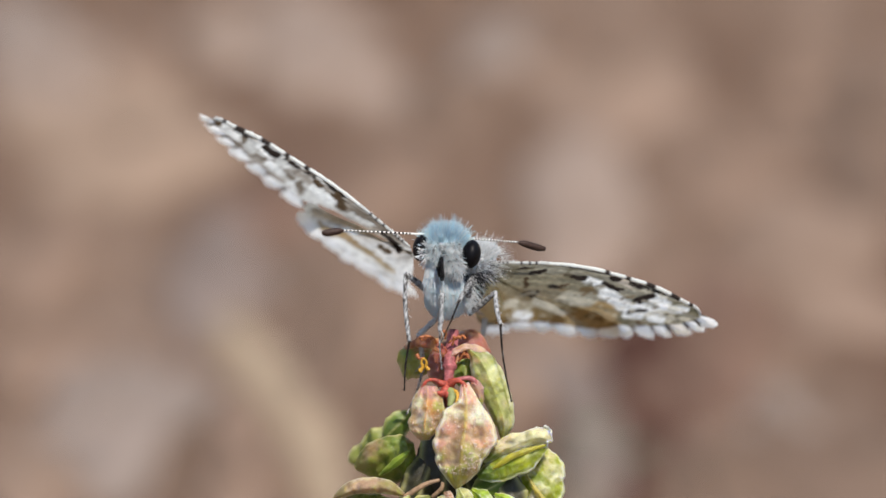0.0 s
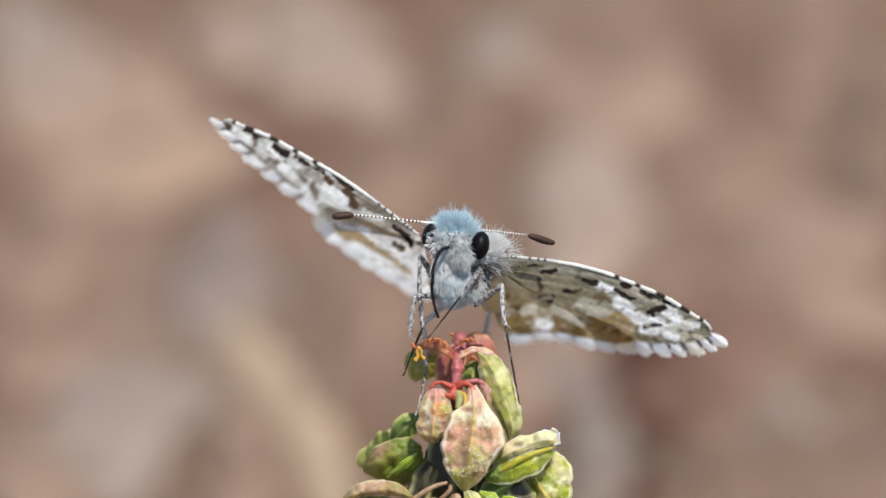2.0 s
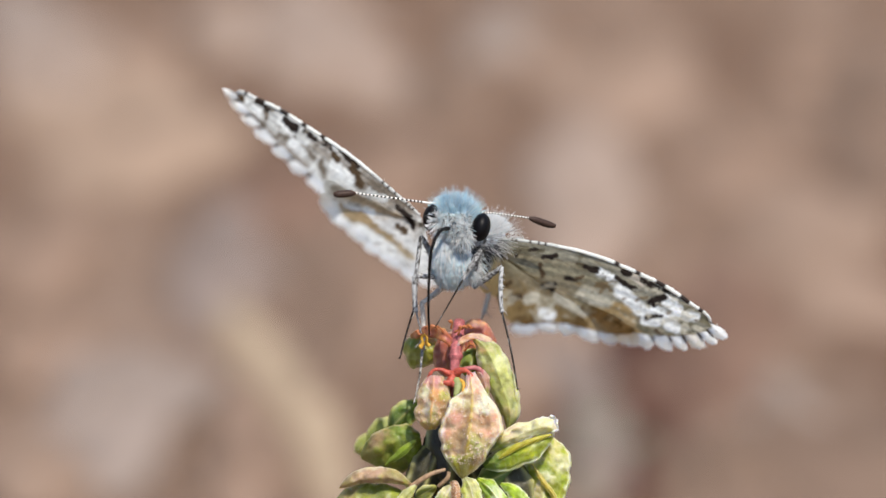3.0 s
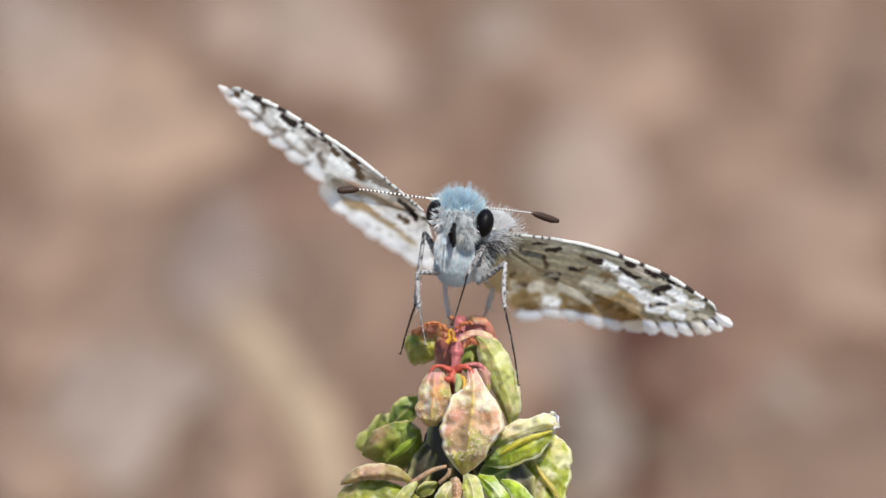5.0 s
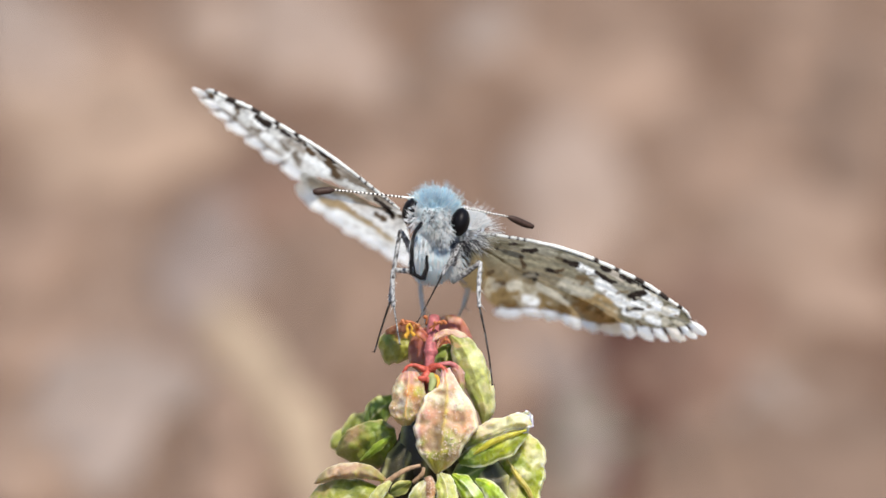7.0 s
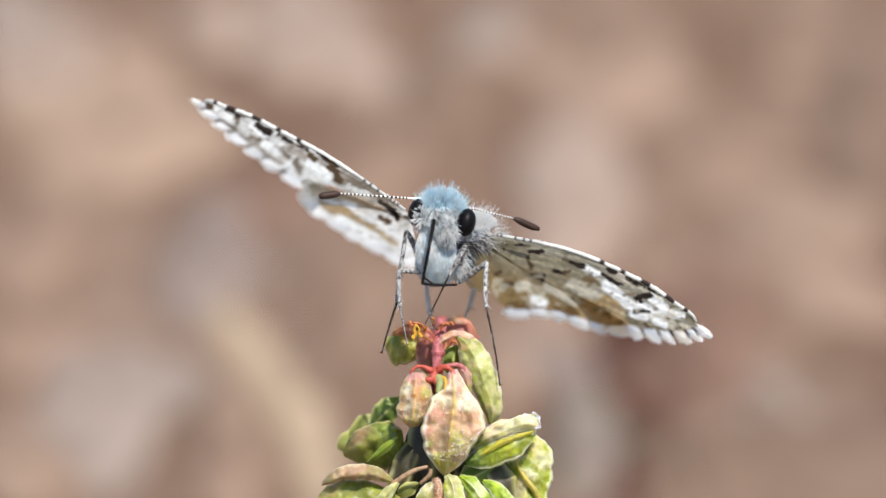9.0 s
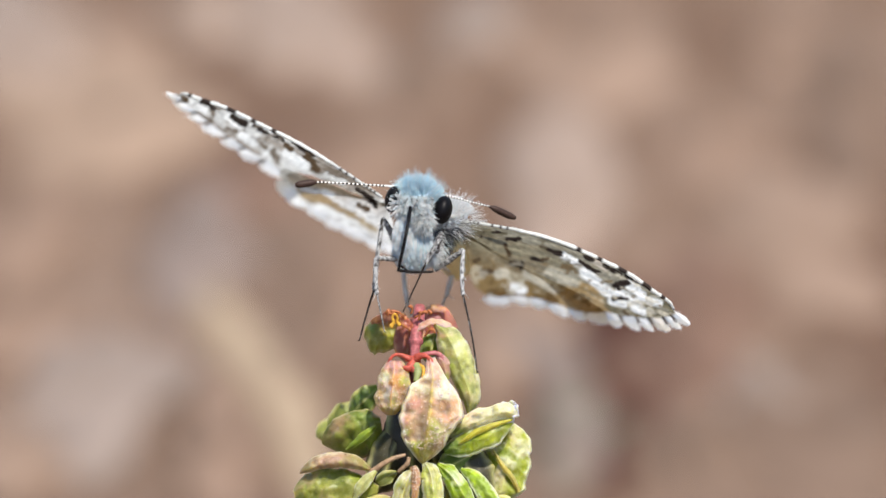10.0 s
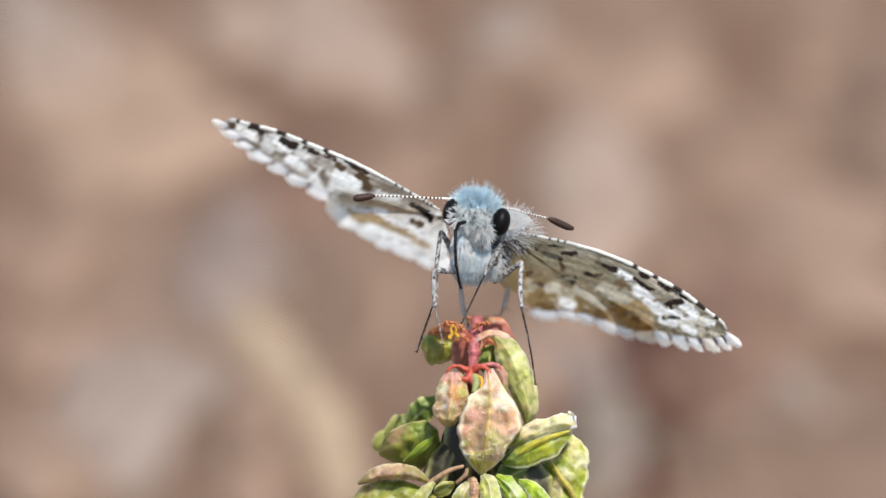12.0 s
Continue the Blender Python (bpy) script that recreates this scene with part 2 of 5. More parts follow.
M_STONE_PALE = plain("pale_stone", (0.234, 0.174, 0.136), 0.85, 0.2, 60, 0.16, 0.0008)
M_STONE_GREY = plain("grey_stone", (0.203, 0.158, 0.130), 0.85, 0.2, 60, 0.16, 0.0008)
M_STONE_SLATE = plain("slate_stone", (0.170, 0.130, 0.109), 0.85, 0.2, 60, 0.16, 0.0008)
M_CLOD_TAN = plain("tan_clod", (0.230, 0.162, 0.116), 0.9, 0.1, 60, 0.18, 0.001)
M_CLOD_RED = plain("red_clod", (0.141, 0.087, 0.063), 0.95, 0.1, 60, 0.2, 0.001)
M_CLOD_RUST = plain("rust_clod", (0.058, 0.027, 0.019), 0.95, 0.1, 60, 0.2, 0.001)
M_CLOD_BROWN = plain("brown_clod", (0.184, 0.124, 0.090), 0.95, 0.1, 60, 0.2, 0.001)
# dark brown soil; beside the straw it is the straw's painted shadow
M_UMBER_SOIL_SHADE = plain("umber_soil_and_shade", (0.135, 0.091, 0.066), 0.95, 0.1, 60, 0.2, 0.001)
M_CLOD_PINK = plain("pinkish_clod", (0.210, 0.145, 0.106), 0.95, 0.1, 60, 0.18, 0.001)
M_CLOD_OLIVE = plain("olive_clod", (0.147, 0.117, 0.091), 0.95, 0.1, 60, 0.2, 0.001)
M_STRAW = plain("dry_straw", (0.285, 0.214, 0.143), 0.8, 0.2, 200, 0.25, 0.0004)
M_WEED = plain("small_weed", (0.12, 0.13, 0.09), 0.7, 0.2, 200, 0.3, 0.0004, through=0.15)


def lump(name, label, category, u, v, wide, deep, high, mat, seed):
    """A stone or clod that lies half sunk in the soil; sizes in metres."""
    at = on_ground(u, v)
    verts, faces = ball((0, 0, 0), (wide / 2, deep / 2, high), 16, 22)
    out = []
    for p in verts:
        q = p.normalized()
        f = 1 + 0.9 * noise.noise(q * 1.6 + Vector((seed, 2 * seed, 0))) + 0.25 * noise.noise(q * 3.4 + Vector((0, seed, seed))) + 0.08 * noise.noise(q * 5 + Vector((seed, 0, 1)))
        out.append(Vector((p.x * f, p.y * f, p.z * f if p.z > 0 else p.z * 0.4)))
    ob = new(name, mesh_of(name, out, faces, mat))
    ob.matrix_world = pose(at.x, at.y, -0.0006, 0, 0, (seed * 47) % 24 - 12)
    return tagged(ob, label, category)


def straw(u0, v0, u1, v1, radius, lift, seed):
    a, b = on_ground(u0, v0), on_ground(u1, v1)
    mid = (a + b) / 2 + Vector((0.002, 0.0, lift - radius * 0.45))
    a.z, b.z = -radius * 0.7, -radius * 0.7
    verts, faces = tube([a - a, mid - a, b - a], [radius, radius * 0.95, radius * 0.7], 24, 9, 0.06, seed)
    ob = new("straw", mesh_of("straw", verts, faces, M_STRAW))
    ob.location = a
    return tagged(ob, "bleached dry straw lying on the soil", "straw", "dry straws on the soil")


def weed(u, v, size, seed):
    at = on_ground(u, v)
    at.z = 0
    rng = random.Random(seed)
    herb = tagged(new("weed"), "low grey-green weed on dry soil", "weed")
    herb.location = at
    for k in range(16):
        th, rise = rng.uniform(0, 6.28), rng.uniform(0.3, 1.0)
        way = Vector((math.cos(th), math.sin(th), rise)).normalized()
        side = way.cross(Vector((0, 0, 1))).normalized()
        ln = size * rng.uniform(0.5, 1)
        verts = []
        for s, w in ((0, 0.04), (0.35, 0.12), (0.7, 0.11), (1.0, 0.01)):
            p = way * ln * s - Vector((0, 0, ln * 0.25 * s * s))
            p.z = max(p.z, 0.0)
            verts += [p - side * ln * w, p + Vector((0, 0, ln * 0.03)), p + side * ln * w]
        piece("leaf", mesh_of("leaf", verts, grid_faces(4, 3), M_WEED), herb)
    return herb


PALE = "pale rounded stone half sunk in dry soil"
GREY = "grey stone half sunk in dry soil"
REDC = "dark red-brown crumbling clod of soil"
BRNC = "brown clod of dry soil"
PNKC = "pinkish clod of dry soil"
CELL = 0.000064             # one cell of the sheet, thrown back onto the ground
for i, (kind, u, v, w, h) in enumerate((
        ("grey", 40, 30, 190, 150), ("brown", 250, 70, 130, 130), ("pale", 580, 90, 260, 300), ("pale", 400, 40, 150, 160), ("tan", 230, 225, 420, 280), ("pale", 110, 130, 260, 190), ("brown", 650, 500, 150, 210),
        ("umber", 780, 165, 110, 190), ("grey", 880, 50, 160, 160), ("pink", 1090, 120, 320, 240), ("brown", 1290, 260, 260, 150), ("umber", 1530, 200, 170, 260),
        ("brown", 1410, 110, 120, 170), ("pale", 1040, 400, 200, 280), ("red", 500, 340, 200, 210), ("red", 530, 330, 130, 130), ("umber", 530, 520, 170, 210), ("brown", 90, 420, 240, 160),
        # umber at (575, 610): the straw's shadow, laid as a dark patch
        ("brown", 80, 590, 200, 120), ("grey", 210, 710, 250, 230), ("umber", 575, 610, 110, 240), ("pink", 975, 590, 150, 200), ("olive", 1055, 795, 110, 170),
        ("rust", 1140, 700, 250, 310), ("red", 1205, 705, 150, 150), ("umber", 1320, 800, 280, 90), ("slate", 1030, 690, 120, 260), ("slate", 395, 460, 190, 240), ("grey", 1385, 715, 130, 120), ("red", 1290, 590, 220, 190), ("umber", 1440, 800, 340, 190), ("pink", 1470, 470, 240, 280), ("brown", 1190, 480, 160, 190),
        ("umber", 1250, 840, 190, 160), ("brown", 430, 830, 140, 170), ("pink", 60, 830, 180, 140), ("brown", 690, 300, 150, 190))):
    d, w = h * CELL / 0.42, w * CELL
    name, label, mat = {"pale": ("stone", PALE, M_STONE_PALE), "grey": ("stone", GREY, M_STONE_GREY),
                        "red": ("clod", REDC, M_CLOD_RED), "brown": ("clod", BRNC, M_CLOD_BROWN), "umber": ("clod", "dark brown soil patch, also laid as the straw's shade", M_UMBER_SOIL_SHADE),
                        "pink": ("clod", PNKC, M_CLOD_PINK), "tan": ("clod", "light tan clod of dry soil", M_CLOD_TAN),
                        "rust": ("clod", "dark rust-red clod of soil", M_CLOD_RUST), "slate": ("stone", "dull lilac-grey stone half sunk in soil", M_STONE_SLATE), "olive": ("clod", "grey-green mossy clod of soil", M_CLOD_OLIVE)}[kind]
    lump(name, label, name, u, v, w, d, 0.0022, mat, i + 1)
straw(415, 545, 605, 910, 0.0044, 0.0, 3)
straw(1230, 560, 1500, 700, 0.0013, 0.0, 4)
weed(1055, 800, 0.008, 5)

# ---- the dock's fruiting spike ----
SPIKE = Vector((0.0006, 0.0, 0.0))                       # where its stem leaves the soil
TO_PLANT = Matrix.Translation(-SPIKE) @ VIEW


def pl(u, v, d=0.0):
    """A place of the sheet in the plant's own space."""
    return TO_PLANT @ sk(u, v, d)


plant = tagged(new("dock_plant"), "dock fruiting spike with crowded green and pink winged fruits", "plant")
plant.location = SPIKE

PROFILE = {
    "bean": ((0, 0.12), (0.1, 0.62), (0.3, 0.96), (0.5, 1.0), (0.7, 0.94), (0.9, 0.60), (1, 0.06)),
    "leafy": ((0, 0.05), (0.12, 0.42), (0.35, 0.85), (0.55, 1.0), (0.75, 0.85), (0.9, 0.55), (1, 0.12))}


def flush(c, u, v, patches, n1, n2):
    """Patches of another colour on a fruit's skin: place, reach, colour, strength."""
    for pu, pv, reach, colour, strength in patches:
        w = 1.5 - math.hypot(u - pu, v - pv) / reach + 0.9 * n1 + 0.6 * n2
        w = max(0.0, min(1.0, w)) * strength
        c = c * (1 - w) + np.array(colour) * w
    return c


def fruit(u, v, d, wide, high, deep, tilt, shape, pink, pale, seed, flange=0.18, rib=0.10, label="", patches=(), base=None):
    """A swollen winged fruit: three valves that meet in flanges, each with a rib; sizes in cells of the sheet."""
    n, m, crumple = 44, 64, 0.06
    ts = np.linspace(0, 1, n)
    prof = np.interp(ts, *zip(*PROFILE[shape]))
    prof = np.convolve(np.pad(prof, 3, mode="edge"), np.ones(7) / 7, "valid") * np.minimum(1, np.minimum(ts, 1 - ts) * 14 + 0.08)
    verts, tint = [], []
    roll = Matrix.Rotation(radians(tilt), 3, "Y")
    green, cream, rose = (np.array(c) for c in ((0.25, 0.325, 0.02), (0.58, 0.55, 0.25), (0.60, 0.29, 0.22)))
    for i, t in enumerate(ts):
        for j in range(m):
            th = 2 * math.pi * j / m
            lobe = math.cos(3 * (th + math.pi / 2))                     # a rib faces the front
            fl = max(0.0, -lobe) ** 7
            rb = max(0.0, lobe) ** 26
            r = 1 + flange * fl * (0.5 + 0.5 * math.sin(math.pi * t)) + rib * rb * math.sin(math.pi * min(1, t * 1.1))
            q = Vector((math.cos(th) * prof[i] * wide / 2, math.sin(th) * prof[i] * deep / 2, (0.5 - t) * high))
            nz = noise.noise(Vector((q.x, q.y, q.z)) * 0.035 + Vector((seed * 3.1, seed, 0)))
            nf = noise.noise(Vector((q.x, q.y, q.z)) * 0.12 + Vector((seed, 0, seed)))
            r += crumple * 1.6 * nz + crumple * 0.7 * nf + crumple * 1.2 * fl * math.sin(t * 17 + seed)
            q = Vector((q.x * r, q.y * r, q.z * (1 + 0.25 * crumple * nz)))
            w = roll @ q
            verts.append(pl(u + w.x, v - w.z, d + w.y))
            c = (green if base is None else np.array(base)) * (1 - 0.35 * max(0, -nz))
            a = max(0, min(1, pale * (0.82 + 0.4 * nf) + 0.75 * fl + 0.55 * rb))
            c = c * (1 - a) + cream * a if a > 0 else c
            k = max(0, min(1, pink * (0.7 + 1.7 * nz + 0.35 * nf) + 0.5 * pink * (1 - t) + 1.2 * pink * max(0, 1 - 3.5 * t)))
            c = c * (1 - k) + (rose * (0.75 + 0.5 * a) + cream * 0.25 * a) * k
            tint.append(flush(c, u + w.x, v - w.z, patches, nz, nf))
    faces = grid_faces(n, m, True) + [tuple(range(m)), tuple(reversed(range((n - 1) * m, n * m)))]
    return piece("fruit", mesh_of("fruit", verts, faces, M_FRUIT, tint), plant, label)


PINKF = "pink-flushed cream fruit with a pale rib"
CREAM_C, OCHRE_C, WINE_C = (0.58, 0.54, 0.25), (0.55, 0.40, 0.13), (0.30, 0.10, 0.07)


def valve(parent, u, v, d, ang, long, wide, tip, cup, inner, rim, seed, ruffle=3.0, label=""):
    """A thin cupped valve of a fruit: ang is its axis in the sheet, tip its lean about that axis, cup its bulge towards the light."""
    n, m = 40, 30
    a = Vector((math.cos(radians(ang)), 0, math.sin(radians(ang))))
    b = Vector((-a.z, 0, a.x))
    nrm = Vector((0, -1, 0))
    r = Matrix.Rotation(radians(tip), 3, a)
    verts, tint = [], []
    for i in range(n):
        s = -1 + 2 * i / (n - 1)
        w = wide / 2 * max(0.03, (1 - abs(s) ** 2.4)) ** 0.62
        for j in range(m):
            t = -1 + 2 * j / (m - 1)
            edge = max(abs(t), abs(s)) ** 4
            q = Vector((s * long / 20, t * wide / 20, seed * 1.7))
            n1, n2 = noise.noise(q * 0.55), noise.noise(q * 1.9)
            z = cup * (1 - 0.75 * s * s) * (1 - 0.8 * t * t) + ruffle * edge * math.sin(s * 9 + seed + 3 * t) + 2.2 * n1 + 1.6 * n2
            pt = r @ (a * (s * long / 2) + b * (w * t * (1 + 0.08 * n1)) + nrm * z)
            verts.append(pl(u + pt.x, v - pt.z, d + pt.y))
            k = min(1, max(0, 1.3 * abs(t) ** 3 + 0.5 * abs(s) ** 6 + 0.35 * n2))
            c = np.array(inner) * (1 + 0.3 * n1) * (1 - k) + np.array(rim) * k
            if abs(t) < 0.05:
                c = c * 0.6 + np.array(CREAM_C) * 0.4
            tint.append(c)
    ob = piece("valve", mesh_of("valve", verts, grid_faces(n, m), M_FRUIT, tint), parent, label)
    sol = ob.modifiers.new("thickness", "SOLIDIFY")
    sol.thickness, sol.offset = 4.5 * UNIT, 0
    return ob


def smoothed(ts, values):
    """Values spread evenly over 0..1, drawn through smoothly."""
    k = np.array([(v, 0.0, 0.0) for v in values])
    return np.maximum(np.interp(ts, np.linspace(0, 1, 200), catmull(k, 200)[:, 0]), 0.4)


def pod(axis, a, b, front, back, base, rim, seed, rib=0.0, rib_col=None, hollow=0.12, lip=2.5, crinkle=2.2, patches=(), warts=(), parent=None, name="fruit", label="",
        rim_from=0.80, blot=None, mat=None):
    """One winged valve or fruit along an axis on the sheet: half-widths a and b on its two sides (a: to the left as one goes along it),
    bulging to the front and the back, with a raised pale rim, a rib, crinkles and granules; sizes in cells of the sheet."""
    n, m = 64, 46
    ts = np.linspace(0, 1, n)
    line = catmull([Vector(p) for p in axis], n)
    tang = np.gradient(line[:, :2], axis=0)
    tang /= np.linalg.norm(tang, axis=1)[:, None]
    wa, wb = smoothed(ts, a), smoothed(ts, b)
    taper = np.clip(np.minimum(wa + wb, 0.72 * max(wa + wb)) / (0.72 * max(wa + wb)), 0, 1) ** 0.8
    verts, tint = [], []
    xs = np.linspace(-1, 1, m)
    xs = np.sign(xs) * (1 - (1 - np.abs(xs)) ** 1.25)
    T, X = np.meshgrid(ts, xs, indexing="ij")
    W = np.where(X > 0, wa[:, None], wb[:, None])
    W = W * (1 + 0.16 * lattice(T * 6 + seed, np.sign(X) * 3 + 0.5, seed) + 0.09 * lattice(T * 19, np.sign(X) * 3 + 0.5, seed + 3))
    U = line[:, 0][:, None] + tang[:, 1][:, None] * X * W
    V = line[:, 1][:, None] - tang[:, 0][:, None] * X * W
    n1, n2, n3 = lattice(U / 24, V / 24, seed), lattice(U / 9, V / 9, seed + 1), lattice(U / 4, V / 4, seed + 2)
    net = 1 - np.minimum(1, 3.2 * np.abs(lattice(U / 11 + 0.5 * n2, V / 13 + 0.5 * n1, seed + 5)))
    dome = np.maximum(0, 1 - np.abs(X) ** 2.3) ** 0.7
    crest = np.exp(-(X / 0.065) ** 2) * np.sin(math.pi * np.clip(T * 1.08, 0, 1))
    edge = np.exp(-((np.abs(X) - 0.93) / 0.07) ** 2)
    Z = taper[:, None] * (front * (dome - hollow * np.exp(-((np.abs(X) - 0.36) / 0.22) ** 2)) + rib * crest + lip * edge)
    Z = Z + crinkle * taper[:, None] * (1.8 * n1 + 0.85 * n2 + 0.22 * n3 + 0.25 * net) * np.clip(1.6 - 1.2 * np.abs(X), 0.4, 1)
    back_z = taper[:, None] * back * dome + 2.5
    col = np.tile(np.array(base, float), (n, m, 1)) * (0.96 + 0.26 * n2 + 0.20 * n1 + 0.06 * n3)[..., None]
    if blot is not None:
        w = np.clip(0.15 + 1.2 * n1 + 1.0 * n2 + 0.5 * n3, 0, 1)[..., None]
        col = col * (1 - w) + np.array(blot) * w
    for pu, pv, reach, colour, strength in patches:
        w = (np.clip(1.5 - np.hypot(U - pu, V - pv) / reach + 0.9 * n1 + 0.6 * n2 + 0.3 * n3, 0, 1) * strength)[..., None]
        col = col * (1 - w) + np.array(colour) * w
    w = np.clip(0.16 * net + 0.1 * n3, 0, 0.3)[..., None]
    col = col * (1 - w) + np.array(rim) * w
    w = np.clip((np.abs(X) - rim_from) / (0.97 - rim_from) + 0.6 * n2 + 0.3 * n3, 0, 1)[..., None] * 0.72
    col = col * (1 - w) + np.array(rim) * w
    if rib_col is not None:
        w = (np.clip(1.25 * crest - 0.15 + 0.3 * n2, 0, 1) * 0.9)[..., None]
        col = col * (1 - w) + np.array(rib_col) * w
    grey = col.mean(axis=2, keepdims=True)
    col = np.clip(grey * 0.88 + (col - grey) * 1.0, 0.01, 0.9)        # fresh, strong colours
    for i in range(n):
        for j in range(m):
            verts.append(pl(U[i, j], V[i, j], line[i, 2] - Z[i, j]))
            tint.append(col[i, j])
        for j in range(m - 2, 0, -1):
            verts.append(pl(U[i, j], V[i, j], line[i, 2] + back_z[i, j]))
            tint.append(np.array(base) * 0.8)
    k = 2 * m - 2
    faces = grid_faces(n, k, True) + [tuple(range(k)), tuple(reversed(range((n - 1) * k, n * k)))]
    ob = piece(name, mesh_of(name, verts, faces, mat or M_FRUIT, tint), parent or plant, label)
    if warts:                                                           # glassy granules stand on the face
        count, t0, t1, colour = warts
        rng = random.Random(seed)
        gv, gf, gc = [], [], []
        while len(gc) < count * 11:
            i, j = int(rng.uniform(t0, t1) * (n - 1)), int(rng.uniform(0.12, 0.88) * (m - 1))
            if n1[i, j] + 0.6 * n2[i, j] + rng.uniform(-0.5, 0.9) < 0:
                continue
            r = rng.choice((0.8, 0.9, 1.1, 1.4, 1.9)) * UNIT
            c = verts[i * k + j]
            s0 = len(gv)
            tone = np.array(colour) * rng.uniform(0.8, 1.15)
            stretch = rng.uniform(0.8, 1.5)
            for up, w in ((-0.3, 1.0), (0.55, 0.75)):
                for q in range(5):
                    th = q * 1.2566 + up
                    gv.append(c + TO_PLANT.to_3x3() @ Vector((r * w * math.cos(th), -r * up * 1.3, r * w * stretch * math.sin(th))))
            gv.append(c + TO_PLANT.to_3x3() @ Vector((0, -r * 1.25, 0)))
            gf += [(s0 + q, s0 + (q + 1) % 5, s0 + 5 + (q + 1) % 5, s0 + 5 + q) for q in range(5)] + [(s0 + 5 + q, s0 + 5 + (q + 1) % 5, s0 + 10) for q in range(5)]
            gc += [tone] * 11
        piece("wart", mesh_of("wart", gv, gf, M_GRAIN, gc), ob, "glassy pale granules")
    return ob


PINK_C, PEACH_C, WAX = (0.76, 0.35, 0.31), (0.80, 0.48, 0.33), (0.88, 0.88, 0.74)
# the foremost fruit: a pink-flushed granular face between broad waxy rims, an ochre rib down it
pod([(833, 650, -34), (838, 690, -42), (833, 745, -46), (827, 795, -40), (820, 838, -30)], (9, 14, 21, 33, 49, 54, 51, 43, 33, 20, 3), (6, 10, 17, 39, 49, 54, 54, 47, 38, 23, 3), 34, 26,
    (0.74, 0.51, 0.33), WAX, 1, 7, OCHRE_C, 0.24, 7.0, 4.4, label=PINKF, rim_from=0.74, mat=M_WARTY, blot=(0.80, 0.40, 0.30), warts=(300, 0.26, 0.86, (0.70, 0.56, 0.44)),
    patches=((838, 668, 28, (0.76, 0.44, 0.38), 0.9), (792, 748, 26, PINK_C, 0.95), (806, 730, 22, (0.78, 0.42, 0.35), 0.8), (866, 732, 22, PEACH_C, 0.8), (862, 756, 16, PINK_C, 0.4),
             (820, 700, 20, (0.80, 0.82, 0.64), 0.9), (856, 706, 16, (0.84, 0.85, 0.70), 0.9), (796, 784, 14, (0.44, 0.47, 0.10), 0.9), (814, 806, 22, (0.36, 0.40, 0.05), 0.95), (838, 768, 12, (0.46, 0.48, 0.14), 0.8), (828, 818, 14, (0.42, 0.36, 0.08), 0.8), (864, 782, 14, (0.56, 0.56, 0.26), 0.7)))
small = pod([(770, 655, -22), (768, 690, -28), (764, 725, -26), (766, 752, -20)], (15, 25, 29, 29, 27, 20, 6), (12, 22, 28, 31, 29, 22, 8), 28, 22, (0.66, 0.46, 0.30), (0.72, 0.60, 0.42), 2, 5, (0.70, 0.34, 0.14), 0.2, 4, 3.0,
            label="small rosy fruit with a split face", mat=M_WARTY, warts=(90, 0.3, 0.9, (0.66, 0.50, 0.38)), blot=(0.66, 0.36, 0.22),
            patches=((768, 662, 16, (0.66, 0.34, 0.34), 0.9), (752, 684, 9, (0.74, 0.72, 0.56), 0.9), (757, 716, 11, (0.80, 0.74, 0.64), 0.9), (776, 690, 9, (0.70, 0.36, 0.15), 0.8), (792, 690, 8, (0.46, 0.50, 0.14), 0.8),
                     (770, 738, 12, (0.50, 0.48, 0.18), 0.7), (742, 712, 9, (0.64, 0.42, 0.22), 0.8)))
pod([(846, 646, -8), (858, 662, -12), (862, 690, -6)], (6, 14, 12, 6), (5, 12, 12, 5), 14, 14, (0.64, 0.38, 0.32), (0.70, 0.56, 0.42), 21, crinkle=1.6, label="small pink fruit", patches=((862, 684, 10, (0.42, 0.46, 0.14), 0.8),))
# a long curved fruit that hangs over from the tip
pod([(842, 590, 4), (860, 606, 2), (878, 640, 2), (893, 682, 4), (905, 720, 8), (902, 750, 10)], (6, 14, 24, 28, 26, 22, 14, 3), (6, 14, 25, 27, 24, 20, 13, 3), 30, 28, (0.55, 0.56, 0.22), (0.80, 0.78, 0.58), 3, 2, None, 0.10, 3, 2.0,
    label="curved lime-green fruit flushed with pink", rim_from=0.7,
    patches=((856, 608, 12, (0.58, 0.28, 0.22), 0.8), (872, 606, 12, (0.70, 0.58, 0.42), 0.8), (884, 630, 12, (0.66, 0.68, 0.40), 0.8), (864, 640, 9, (0.44, 0.30, 0.12), 0.6), (870, 668, 10, (0.30, 0.36, 0.04), 0.8),
             (886, 702, 8, (0.36, 0.42, 0.06), 0.7), (904, 688, 12, (0.72, 0.62, 0.42), 0.7), (908, 722, 12, (0.74, 0.62, 0.44), 0.7), (890, 735, 9, (0.34, 0.40, 0.05), 0.7)))
# the fruit behind the tip, reddish above
pod([(716, 602, 150), (738, 606, 135), (764, 610, 125), (780, 612, 130)], (8, 26, 30, 22, 6), (10, 32, 36, 26, 10), 28, 26, (0.40, 0.38, 0.08), (0.62, 0.56, 0.32), 4, 0, None, 0.05, 2, 2.6, label="green fruit with a reddish crown",
    patches=((752, 582, 20, (0.42, 0.13, 0.08), 0.9), (770, 588, 12, (0.50, 0.24, 0.10), 0.8), (730, 598, 13, (0.14, 0.25, 0.03), 0.9), (740, 630, 20, (0.44, 0.42, 0.12), 0.7), (777, 622, 7, (0.70, 0.66, 0.46), 0.9), (716, 622, 9, (0.50, 0.44, 0.24), 0.7)))
